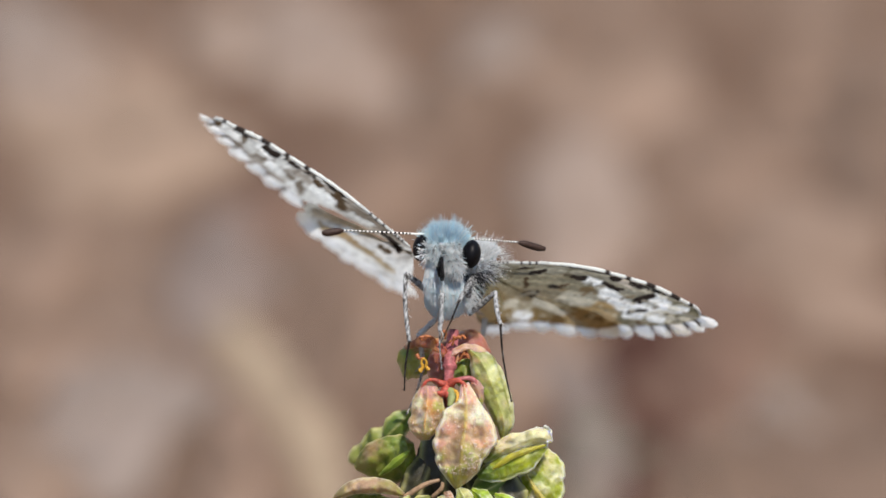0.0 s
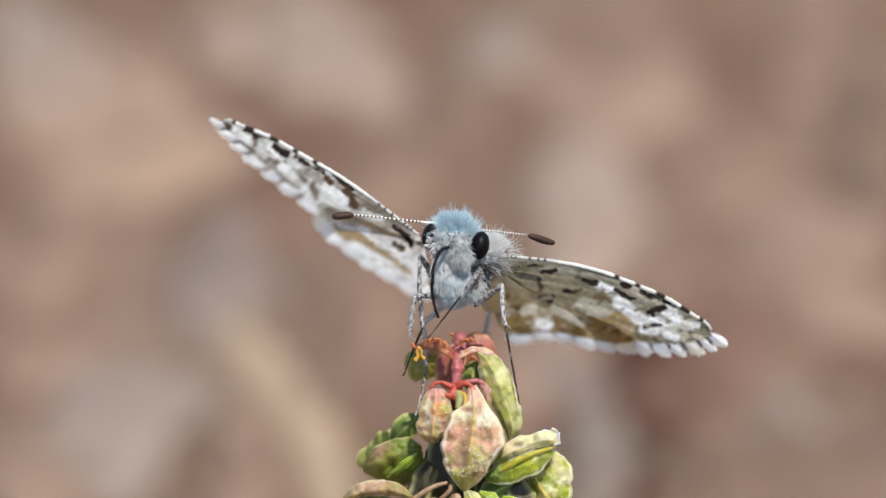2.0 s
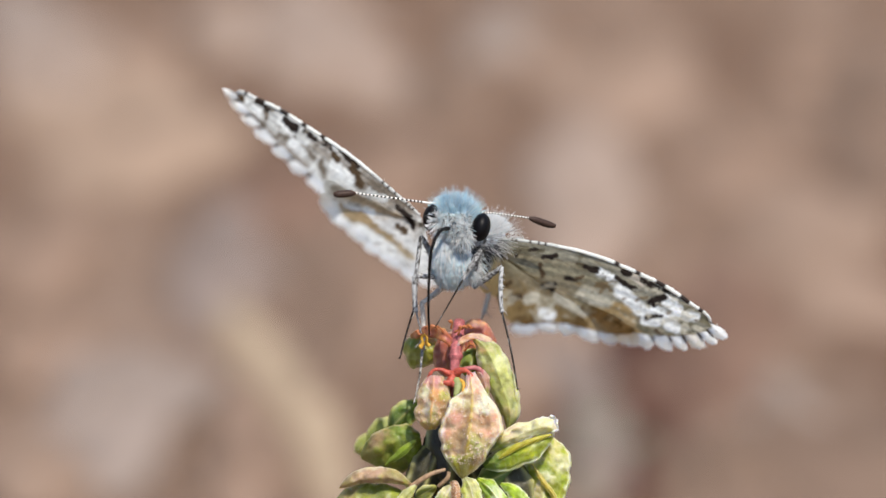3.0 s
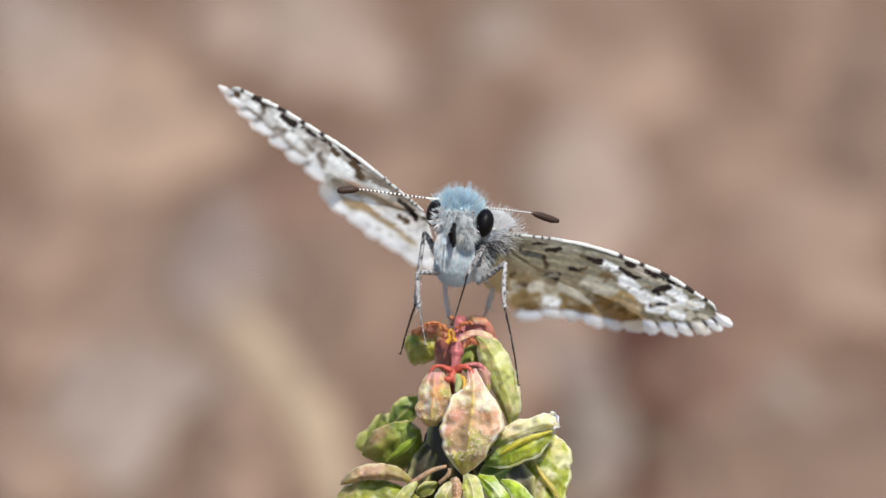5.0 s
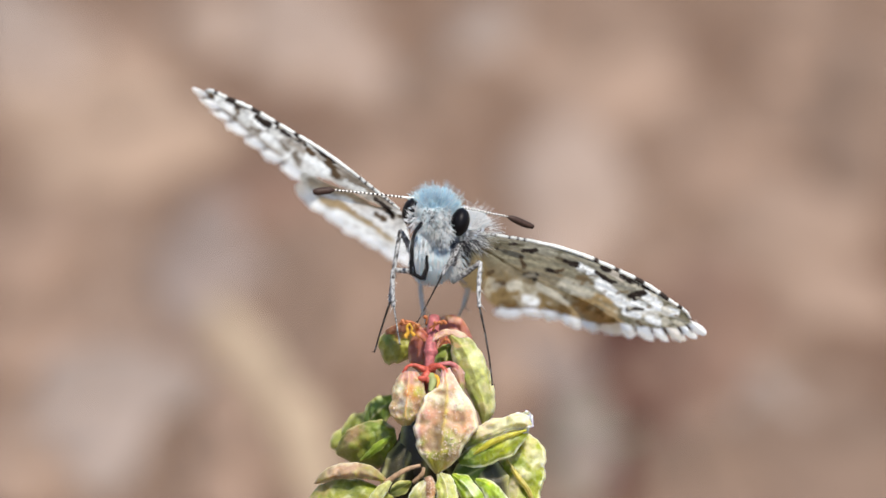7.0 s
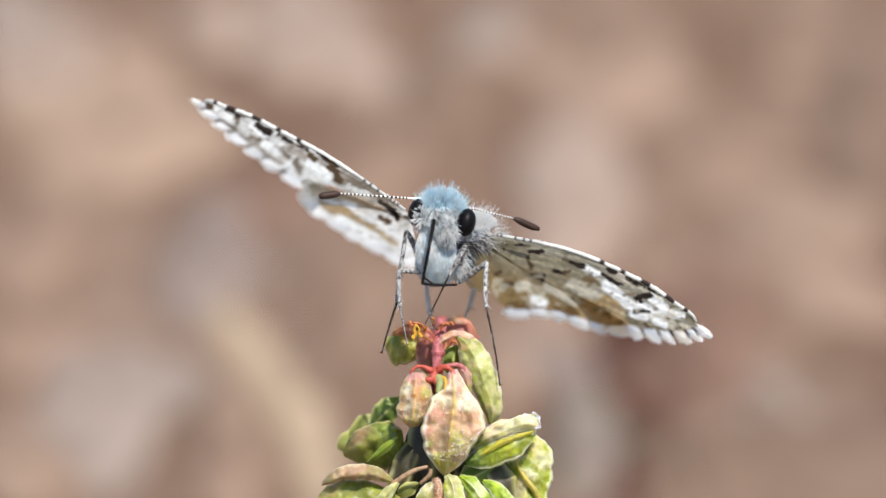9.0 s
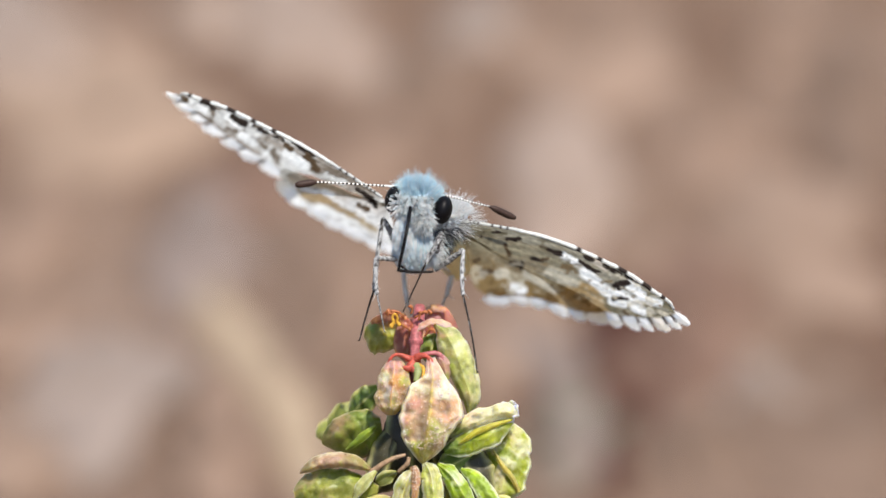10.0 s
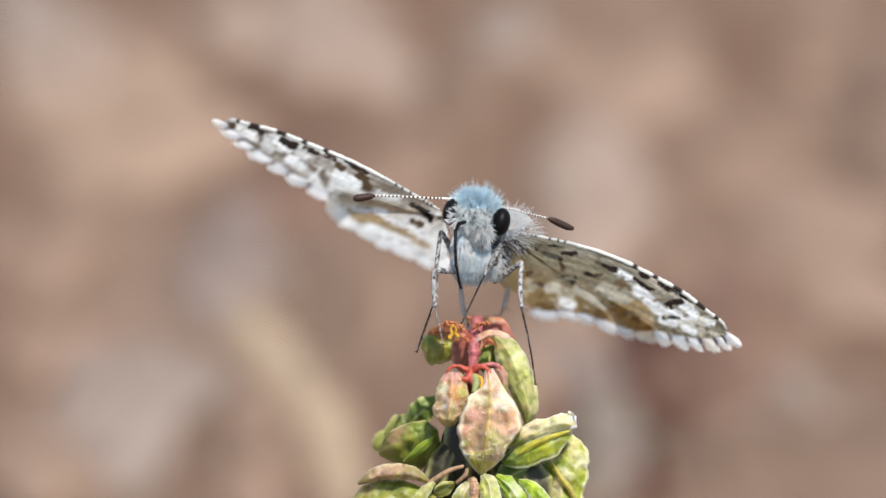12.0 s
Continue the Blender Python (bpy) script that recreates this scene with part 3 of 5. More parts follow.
fruit(846, 600, 150, 90, 70, 60, 80, "bean", 1.0, 0.0, 5, 0.08, 0.04, label="dull red fruit", base=WINE_C, patches=((850, 582, 26, (0.40, 0.12, 0.10), 0.9), (820, 590, 18, (0.36, 0.10, 0.08), 0.9)))
fruit(796, 618, 70, 56, 84, 50, 10, "bean", 1.0, 0.0, 25, 0.08, 0.04, label="dull red fruit", base=WINE_C, patches=((788, 610, 26, (0.36, 0.10, 0.07), 0.9),))
fruit(836, 634, 36, 44, 56, 40, 10, "bean", 0.0, 0.1, 26, 0.08, 0.04, base=(0.20, 0.26, 0.03))
# the open fruits round it, each a body with thin valves
f6 = pod([(858, 816, 4), (898, 801, -6), (938, 786, -10), (980, 762, -2)], (8, 18, 22, 20, 16, 4), (6, 20, 25, 24, 20, 4), 24, 20, (0.42, 0.48, 0.05), WAX, 6, 0, None, 0.1, 5, 2.6, rim_from=0.66, label="lime-green fruit with frilled cream valves",
         # dark green left end: the foremost fruit's shade, put into the colour
         patches=((874, 806, 22, (0.10, 0.17, 0.015), 0.9), (905, 792, 13, (0.24, 0.33, 0.03), 0.8), (930, 782, 12, (0.40, 0.42, 0.06), 0.7), (955, 776, 10, (0.60, 0.62, 0.34), 0.7)))
pod([(868, 790, 0), (896, 772, -14), (930, 757, -18), (964, 746, -14), (988, 752, -6)], (6, 20, 22, 18, 17, 4), (4, 8, 10, 11, 12, 4), 16, 8, (0.70, 0.65, 0.44), (0.84, 0.80, 0.64), 7, 0, None, 0.1, 3, 3.0, parent=f6, name="valve", label="cream upper valve",
    # the dark patch at (884, 780) carries that painted shade on
    patches=((884, 780, 13, (0.22, 0.30, 0.03), 0.9), (905, 756, 16, (0.64, 0.48, 0.34), 0.6), (940, 752, 16, (0.66, 0.64, 0.42), 0.6)))
pod([(884, 803, -26), (915, 783, -33), (945, 771, -33), (978, 760, -22)], (2, 5, 6, 5, 2), (2, 5, 5, 4, 2), 6, 6, (0.44, 0.40, 0.06), (0.52, 0.50, 0.16), 8, parent=f6, name="keel", label="yellow-green keel", crinkle=1.0)
valve(f6, 970, 748, -4, 44, 44, 40, -30, 6, WAX, (0.86, 0.85, 0.74), 3, 7.0, label="frilled white tip")
f7 = pod([(962, 762, 64), (974, 800, 56), (968, 850, 50), (950, 905, 50)], (10, 26, 36, 42, 44, 38, 14), (10, 30, 42, 50, 52, 44, 16), 30, 26, (0.44, 0.48, 0.07), WAX, 9, 0, None, 0.1, 5, 4.2, label="lime fruit with buff valves", blot=(0.62, 0.56, 0.30),
         patches=((1000, 812, 14, (0.66, 0.64, 0.42), 0.8), (998, 845, 14, (0.36, 0.42, 0.05), 0.8), (966, 822, 9, (0.20, 0.28, 0.03), 0.8), (935, 862, 16, (0.60, 0.46, 0.30), 0.8), (956, 866, 16, (0.68, 0.58, 0.40), 0.8),
                  (972, 838, 8, (0.70, 0.68, 0.48), 0.8), (980, 878, 14, (0.38, 0.42, 0.05), 0.8), (914, 850, 16, (0.34, 0.30, 0.10), 0.7)))
pod([(944, 812, 26), (962, 842, 16), (980, 866, 20), (990, 888, 32)], (2, 5, 5, 4), (2, 5, 5, 4), 8, 8, (0.52, 0.42, 0.14), (0.60, 0.56, 0.26), 10, parent=f7, name="keel", label="ochre keel", crinkle=1.2)
f8 = pod([(640, 800, 130), (672, 786, 96), (712, 772, 66), (746, 766, 56)], (4, 20, 28, 30, 26, 10), (6, 30, 44, 50, 46, 20), 36, 26, (0.19, 0.245, 0.02), (0.50, 0.43, 0.22), 11, 0, None, 0.12, 3, 3.2, label="plump green fruit with a tan shoulder", rim_from=0.84,
         patches=((668, 774, 22, (0.46, 0.29, 0.17), 0.9), (648, 800, 14, (0.36, 0.33, 0.10), 0.8), (700, 780, 15, (0.22, 0.27, 0.03), 0.7), (715, 752, 12, (0.16, 0.25, 0.04), 0.8), (740, 740, 12, (0.28, 0.16, 0.10), 0.8), (680, 806, 18, (0.27, 0.31, 0.04), 0.7)))
pod([(684, 814, 50), (704, 799, 26), (722, 784, 14), (738, 770, 12)], (2, 7, 8, 2), (2, 6, 7, 2), 8, 8, (0.27, 0.36, 0.05), (0.40, 0.46, 0.12), 12, parent=f8, name="keel", label="pale green keel", crinkle=1.0)
fruit(718, 724, 170, 46, 76, 40, 46, "leafy", 0.0, 0.0, 9, 0.2, 0.08, base=(0.13, 0.20, 0.02), patches=((732, 708, 12, (0.24, 0.32, 0.04), 0.6),))
fruit(686, 752, 220, 50, 84, 40, 60, "leafy", 0.0, 0.1, 23, 0.2, 0.08, base=(0.24, 0.28, 0.04))
fruit(655, 776, 280, 40, 60, 36, 60, "leafy", 0.0, 0.1, 27, 0.2, 0.08, base=(0.26, 0.30, 0.05))
f9 = pod([(594, 896, 6), (640, 880, -6), (690, 876, -8), (742, 882, 4)], (10, 30, 34, 32, 20, 6), (14, 40, 48, 46, 36, 10), 24, 26, (0.33, 0.35, 0.07), (0.62, 0.58, 0.32), 13, 0, None, 0.05, 3, 3.2, blot=(0.36, 0.30, 0.12),
         label="olive fruit under a brown hooded valve", patches=((672, 862, 20, (0.14, 0.18, 0.02), 0.8), (620, 862, 14, (0.40, 0.30, 0.16), 0.7), (706, 856, 12, (0.34, 0.42, 0.05), 0.8)))
pod([(602, 854, -14), (640, 839, -26), (688, 836, -28), (732, 850, -16)], (2, 12, 18, 20, 18, 12, 2), (2, 7, 9, 10, 10, 7, 2), 26, 14, (0.38, 0.26, 0.16), (0.70, 0.62, 0.46), 14, 0, None, 0.04, 4, 2.4, parent=f9, name="valve", label="brownish-pink hooded upper valve", rim_from=0.7, blot=(0.34, 0.29, 0.12),
    patches=((660, 838, 24, (0.48, 0.32, 0.24), 0.8), (700, 832, 14, (0.30, 0.30, 0.08), 0.7)))
pod([(700, 900, -30), (716, 874, -34), (738, 850, -30)], (3, 11, 10, 3), (3, 9, 10, 3), 10, 8, (0.52, 0.52, 0.22), WAX, 15, crinkle=1.6, parent=f9, name="valve", label="pale lime side valve")
f10 = pod([(806, 848, -36), (792, 872, -42), (780, 912, -40)], (4, 12, 14, 14), (4, 15, 18, 16), 18, 18, (0.58, 0.54, 0.28), WAX, 16, 3, (0.44, 0.46, 0.12), 0.2, 4, 2.6, label="cream fruit with lime grooves", patches=((776, 878, 10, (0.36, 0.42, 0.06), 0.8), (800, 862, 10, (0.76, 0.72, 0.56), 0.8)))
pod([(824, 836, -34), (836, 860, -44), (842, 912, -42)], (4, 15, 17, 16), (6, 18, 20, 18), 20, 18, (0.60, 0.58, 0.30), WAX, 17, 4, (0.74, 0.71, 0.54), 0.25, 4, 2.6, parent=f10, name="valve", label="cream valve with lime grooves",
    patches=((824, 852, 10, (0.46, 0.50, 0.10), 0.8), (846, 866, 9, (0.48, 0.52, 0.14), 0.7), (832, 886, 10, (0.44, 0.50, 0.10), 0.7)))
pod([(803, 842, -40), (808, 858, -54), (806, 900, -56)], (6, 9, 7), (6, 8, 6), 9, 9, (0.50, 0.28, 0.16), (0.70, 0.58, 0.40), 18, crinkle=2.0, parent=f10, name="keel", label="warty reddish keel", warts=(50, 0.05, 0.9, (0.62, 0.46, 0.34)))
f12 = pod([(846, 838, -8), (872, 860, -18), (902, 908, -16)], (4, 14, 18, 16), (4, 17, 22, 20), 20, 18, (0.34, 0.46, 0.05), (0.74, 0.78, 0.58), 19, 4, (0.70, 0.74, 0.52), 0.2, 3, 2.4, label="bright green fruit with white ribs",
          patches=((864, 856, 9, (0.24, 0.36, 0.04), 0.7), (880, 862, 9, (0.72, 0.76, 0.56), 0.7)))
pod([(888, 846, -4), (916, 862, -12), (950, 910, -10)], (2, 8, 12, 12), (4, 15, 20, 18), 14, 14, (0.36, 0.48, 0.06), WAX, 20, 0, None, 0.15, 4, 2.4, parent=f12, name="valve", label="green valve with a white rim", rim_from=0.66)
fruit(880, 836, 22, 50, 84, 40, 62, "leafy", 0.0, 0.0, 28, 0.2, 0.08, base=(0.12, 0.19, 0.02))
fruit(756, 862, 6, 26, 46, 26, 60, "leafy", 0.0, 0.1, 13, 0.2, 0.08, base=(0.22, 0.25, 0.05))
fruit(735, 945, -10, 90, 120, 74, 40, "bean", 0.1, 0.35, 14, 0.2, 0.08)
fruit(960, 935, 0, 84, 120, 70, -50, "leafy", 0.05, 0.4, 15, 0.2, 0.08)
# near-black filler fruits: the shade between the front fruits is put into their colour
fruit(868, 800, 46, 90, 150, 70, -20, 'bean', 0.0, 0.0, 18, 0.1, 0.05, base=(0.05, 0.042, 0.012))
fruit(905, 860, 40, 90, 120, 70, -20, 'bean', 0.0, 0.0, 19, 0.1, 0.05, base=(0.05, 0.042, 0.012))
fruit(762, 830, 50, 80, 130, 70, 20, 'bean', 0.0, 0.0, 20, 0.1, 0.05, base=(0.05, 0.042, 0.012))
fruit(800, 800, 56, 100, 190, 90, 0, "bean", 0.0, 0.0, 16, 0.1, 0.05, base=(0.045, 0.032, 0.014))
fruit(870, 950, 30, 120, 150, 90, -10, "bean", 0.1, 0.2, 17, 0.1, 0.05)


def sprig(name, pts, radii, mat, label="", n=28, sides=10, rough=0.05, seed=0):
    v, f = tube([pl(*p) for p in pts], [r * UNIT for r in radii], n, sides, rough, seed)
    return piece(name, mesh_of(name, v, f, mat), plant, label)


sprig("stalk", [(815, 560, 34), (811, 596, 10), (808, 612, -4), (808, 622, -8), (807, 630, -10), (806, 645, -12), (806, 668, -10), (800, 720, 5)], [10, 12, 10, 13.5, 9, 8.5, 12, 14], M_ROSE, "crimson fleshy stalk", 60, 16, 0.07)
sprig("pedicel", [(808, 656, -22), (796, 652, -32), (782, 645, -36), (768, 647, -36), (761, 658, -32), (760, 672, -28)], [9, 6, 3, 2.6, 3.4, 4], M_RED, "red pedicel", 40, 12, 0.12, 1)
sprig("pedicel", [(806, 654, -24), (816, 647, -34), (828, 648, -40), (836, 658, -42), (838, 672, -40)], [9, 6, 3.2, 4.5, 5], M_RED, "red pedicel", 40, 12, 0.12, 2)
sprig("pedicel", [(806, 650, -18), (830, 643, -22), (846, 643, -20), (854, 652, -18), (856, 668, -14)], [5, 4, 4.5, 6, 6], M_ROSE, "", 36, 12, 0.10, 3)
sprig("pedicel", [(804, 660, -30), (796, 668, -38), (786, 668, -40)], [9, 7, 3], M_RED, "", 24, 10, 0.15, 4)
sprig("pedicel", [(812, 662, -32), (822, 670, -44), (820, 686, -50)], [4, 3, 2], M_ANTHER, "", 24, 8, 0.15, 5)
sprig("pedicel", [(808, 664, -32), (812, 674, -42), (808, 692, -48)], [8, 8, 4], M_STEM, "", 24, 10, 0.12, 6)
sprig("pedicel", [(800, 664, -34), (806, 672, -40), (814, 670, -42)], [5, 6, 3], M_RED, "", 24, 10, 0.15, 7)


def neck(pts, radii, c0, c1, seed, blot=(0.45, 0.42, 0.2), name="neck", label="pink-flushed fleshy neck"):
    """A fleshy, uneven neck that runs into a fruit, from one colour to another."""
    path = [pl(*q) for q in pts]
    v, f = tube(path, [r * UNIT for r in radii], 40, 20, 0.02, seed)
    mid = catmull(path, 40)
    out, t = [], []
    for k in range(40):
        for j in range(20):
            p = Vector(v[k * 20 + j])
            q = p / UNIT
            n1, n2 = noise.noise(q * 0.06 + Vector((seed, 0, 0))), noise.noise(q * 0.2)
            c = Vector(mid[k])
            ridge = 0.22 * math.cos(3 * j / 20 * 6.283 + seed)
            out.append(c + (p - c) * (1 + 0.5 * n1 + 0.2 * n2 + ridge))
            e = min(1, max(0, 0.25 + 1.4 * n1 + 0.7 * n2))
            t.append((np.array(c0) * (1 - k / 39) + np.array(c1) * (k / 39)) * (1 - e) + np.array(blot) * e)
    return piece(name, mesh_of(name, out, f, M_FRUIT, t), plant, label)


neck([(806, 606, 6), (792, 588, 2), (776, 580, 20), (754, 578, 60), (730, 588, 110)], [5, 8, 10, 9, 4], (0.36, 0.07, 0.05), (0.30, 0.12, 0.06), 3, (0.54, 0.24, 0.10))
neck([(810, 616, -2), (815, 600, -4), (828, 590, -6), (846, 588, -6), (862, 596, -6), (874, 608, -4)], [4, 5, 5.5, 6, 7, 4], (0.46, 0.13, 0.10), (0.64, 0.50, 0.36), 4, (0.66, 0.44, 0.34))
sprig("pedicel", [(790, 822, -34), (770, 828, -38), (750, 838, -34), (728, 854, -26)], [3, 4, 4.5, 5], M_TWIG, "", 36, 12, 0.10, 8)
sprig("pedicel", [(796, 826, -38), (793, 838, -36), (778, 852, -24)], [3, 4, 4], M_TWIG, "", 24, 10, 0.12, 9)
sprig("stem", [(808, 700, 30), (800, 900, 60), (785, 1300, 90)], [16, 26, 34], M_STEM)
v_, f_ = tube([pl(785, 1290, 90), (pl(785, 1290, 90) * 0.55) + Vector((0.001, 0.002, 0.0)), Vector((0, 0, -0.004))], [0.001, 0.0012, 0.0016], 40, 12, 0.03)
piece("stem", mesh_of("stem", v_, f_, M_STEM), plant, "ribbed green stem rooted in the soil")
# withered stamens and anthers at the tip
for k, (u, v, d, ln, ang, mat) in enumerate((
        (806, 580, -8, 22, 30, M_STAMEN), (818, 574, -4, 16, 20, M_STAMEN),
        (786, 580, -4, 24, 150, M_STAMEN), (812, 584, -10, 16, 80, M_STAMEN), (824, 612, -14, 16, 60, M_STAMEN), (828, 606, -12, 12, 20, M_STAMEN),
        (776, 574, 0, 20, 170, M_STAMEN), (800, 572, -6, 14, 100, M_STAMEN))):
    a = radians(ang)
    e = (u + ln * math.cos(a), v - ln * math.sin(a), d - 6)
    sprig("stamen", [(u, v, d), ((u + e[0]) / 2 + 3, (v + e[1]) / 2 - 4, d - 6), e, (e[0] + 3, e[1] + 4, e[2])], [2.0, 1.7, 3.4, 2.2], mat, "", 14, 7, 0.25, k)


# a loose stamen that clings to the insect's foot
loose = tagged(new("stamen"), "loose yellow stamen clinging to the insect's foot", "stamen")
for pts, rr, mt in ((((0, 0), (-4, 8), (-2, 16), (-7, 24)), (2.2, 2.6, 3.2, 4.6), M_ANTHER), (((0, 0), (5, 7), (4, 15), (9, 21)), (1.8, 2.0, 2.6, 3.6), M_ANTHER),
                    (((0, 0), (-8, 1), (-12, -6)), (2.0, 2.4, 4.0), M_STAMEN)):
    v_, f_ = tube([Vector((x * UNIT, (i - 1) * 3 * UNIT, -z * UNIT)) for i, (x, z) in enumerate(pts)], [r * UNIT for r in rr], 16, 8, 0.2, len(pts))
    piece("filament", mesh_of("filament", v_, f_, mt), loose)

# ---- the butterfly ----
HEART = sk(815, 390, 40)
bug = tagged(new("butterfly"), "blue-grey furry checkered skipper butterfly perched with wings spread", "butterfly")
bug.matrix_world = VIEW @ Matrix.Translation(HEART)


def bl(u, v, d=0.0):
    """A place of the sheet in the butterfly's own space."""
    return sk(u, v, d) - HEART


ROOT = {"l": bl(752, 372, 62), "r": bl(893, 415, 40)}
# unit vectors of each wing's span, chord and upper side, and its size
FRAME = {("f", "l"): ((-0.740, 0.350, 0.493), (0.295, 0.879, -0.374), (0.605, 0.131, 0.786), 1.028, 1.07, 0.36),
         ("h", "l"): ((-0.805, 0.305, 0.508), (0.145, 0.933, -0.330), (0.575, 0.192, 0.795), 0.86, 1.05, 0.26),
         ("f", "r"): ((0.940, 0.148, -0.309), (-0.225, 0.947, -0.229), (0.258, 0.284, 0.923), 0.892, 0.98, 0.70),
         ("h", "r"): ((0.969, 0.053, -0.239), (-0.134, 0.933, -0.334), (0.205, 0.356, 0.912), 0.94, 1.15, 0.80)}
# each wing's set in the plane across the body, in degrees
SET = {("f", "l"): 1.1, ("h", "l"): -1.5, ("f", "r"): 0.0, ("h", "r"): 0.0}
# leading edge, then trailing edge with the outer margin, from root to tip: span and chord in mm
EDGE = {"f": ([(0, 0), (3, -0.5), (7, -0.7), (11, -0.4), (13.2, 0.15), (14.0, 1.1)],
              [(0.2, 2.2), (4, 5.2), (8, 6.9), (10.2, 7.4), (11.5, 6.5), (12.7, 5.0), (13.7, 3.0), (14.05, 1.3)]),
        "h": ([(0, 1.2), (3, 3.0), (6, 3.5), (8.0, 3.4), (8.8, 5.2)],
              [(0.1, 2.0), (0.6, 5), (1.4, 8.4), (2.8, 10.6), (5.0, 10.7), (7.0, 9.4), (8.3, 8.0), (8.8, 5.8)])}
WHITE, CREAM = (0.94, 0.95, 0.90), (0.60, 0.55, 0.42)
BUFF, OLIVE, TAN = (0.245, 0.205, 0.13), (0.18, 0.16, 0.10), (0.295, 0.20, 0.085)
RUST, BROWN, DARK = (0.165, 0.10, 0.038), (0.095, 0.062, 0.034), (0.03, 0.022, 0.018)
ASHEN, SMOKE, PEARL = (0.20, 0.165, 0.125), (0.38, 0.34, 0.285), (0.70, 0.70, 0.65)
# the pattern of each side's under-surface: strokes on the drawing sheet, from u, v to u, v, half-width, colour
# left paler, right darker: each side's light is put into the ground colours
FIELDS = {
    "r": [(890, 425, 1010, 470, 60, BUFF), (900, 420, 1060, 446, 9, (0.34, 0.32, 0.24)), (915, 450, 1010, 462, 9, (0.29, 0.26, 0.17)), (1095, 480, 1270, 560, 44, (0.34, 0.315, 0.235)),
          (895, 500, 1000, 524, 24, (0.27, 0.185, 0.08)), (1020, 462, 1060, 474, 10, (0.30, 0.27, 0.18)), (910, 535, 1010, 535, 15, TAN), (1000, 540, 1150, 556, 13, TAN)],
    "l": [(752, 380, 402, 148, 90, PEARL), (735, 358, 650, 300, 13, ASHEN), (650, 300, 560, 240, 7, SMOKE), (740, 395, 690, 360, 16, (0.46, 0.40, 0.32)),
          # the wide near-white stroke is lightened to offset the forewing's shade
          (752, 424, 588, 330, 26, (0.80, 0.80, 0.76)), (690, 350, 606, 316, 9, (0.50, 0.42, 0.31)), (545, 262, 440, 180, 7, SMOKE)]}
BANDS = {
    # the light tans at u 1060 to 1128 offset the forewing's shade in colour
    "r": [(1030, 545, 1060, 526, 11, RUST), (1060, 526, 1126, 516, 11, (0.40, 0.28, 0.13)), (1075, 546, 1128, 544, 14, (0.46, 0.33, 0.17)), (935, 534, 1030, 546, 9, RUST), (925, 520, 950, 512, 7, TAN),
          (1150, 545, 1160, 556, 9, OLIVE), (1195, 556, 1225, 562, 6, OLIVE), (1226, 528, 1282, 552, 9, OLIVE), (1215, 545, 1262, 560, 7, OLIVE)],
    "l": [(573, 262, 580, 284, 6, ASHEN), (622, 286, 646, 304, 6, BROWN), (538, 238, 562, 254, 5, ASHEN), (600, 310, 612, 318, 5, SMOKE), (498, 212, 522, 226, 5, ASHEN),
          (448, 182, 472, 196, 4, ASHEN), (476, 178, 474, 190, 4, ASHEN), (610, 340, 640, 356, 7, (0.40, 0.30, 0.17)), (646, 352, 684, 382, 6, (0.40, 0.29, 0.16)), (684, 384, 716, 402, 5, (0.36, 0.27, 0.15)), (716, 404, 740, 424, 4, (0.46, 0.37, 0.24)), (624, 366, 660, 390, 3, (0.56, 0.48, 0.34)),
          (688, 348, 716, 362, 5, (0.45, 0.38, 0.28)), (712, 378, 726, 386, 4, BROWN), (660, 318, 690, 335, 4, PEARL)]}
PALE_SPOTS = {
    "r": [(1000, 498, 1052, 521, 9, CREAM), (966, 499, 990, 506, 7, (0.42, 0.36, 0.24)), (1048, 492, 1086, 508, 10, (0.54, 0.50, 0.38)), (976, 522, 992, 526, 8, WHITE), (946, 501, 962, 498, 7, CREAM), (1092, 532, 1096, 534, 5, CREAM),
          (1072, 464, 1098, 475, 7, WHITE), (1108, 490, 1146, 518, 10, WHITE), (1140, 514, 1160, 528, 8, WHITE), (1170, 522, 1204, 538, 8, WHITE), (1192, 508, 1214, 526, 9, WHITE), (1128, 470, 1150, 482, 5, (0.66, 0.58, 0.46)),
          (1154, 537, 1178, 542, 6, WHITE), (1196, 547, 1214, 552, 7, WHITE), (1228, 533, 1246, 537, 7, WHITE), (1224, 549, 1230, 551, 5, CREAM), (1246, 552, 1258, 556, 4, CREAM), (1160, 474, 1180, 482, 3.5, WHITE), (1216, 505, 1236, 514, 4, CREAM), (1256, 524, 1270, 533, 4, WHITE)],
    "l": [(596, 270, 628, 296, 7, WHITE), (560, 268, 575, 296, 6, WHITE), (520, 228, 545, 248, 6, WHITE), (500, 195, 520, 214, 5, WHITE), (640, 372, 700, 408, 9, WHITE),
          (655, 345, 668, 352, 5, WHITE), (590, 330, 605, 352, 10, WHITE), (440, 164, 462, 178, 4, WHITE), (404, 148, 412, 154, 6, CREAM)]}
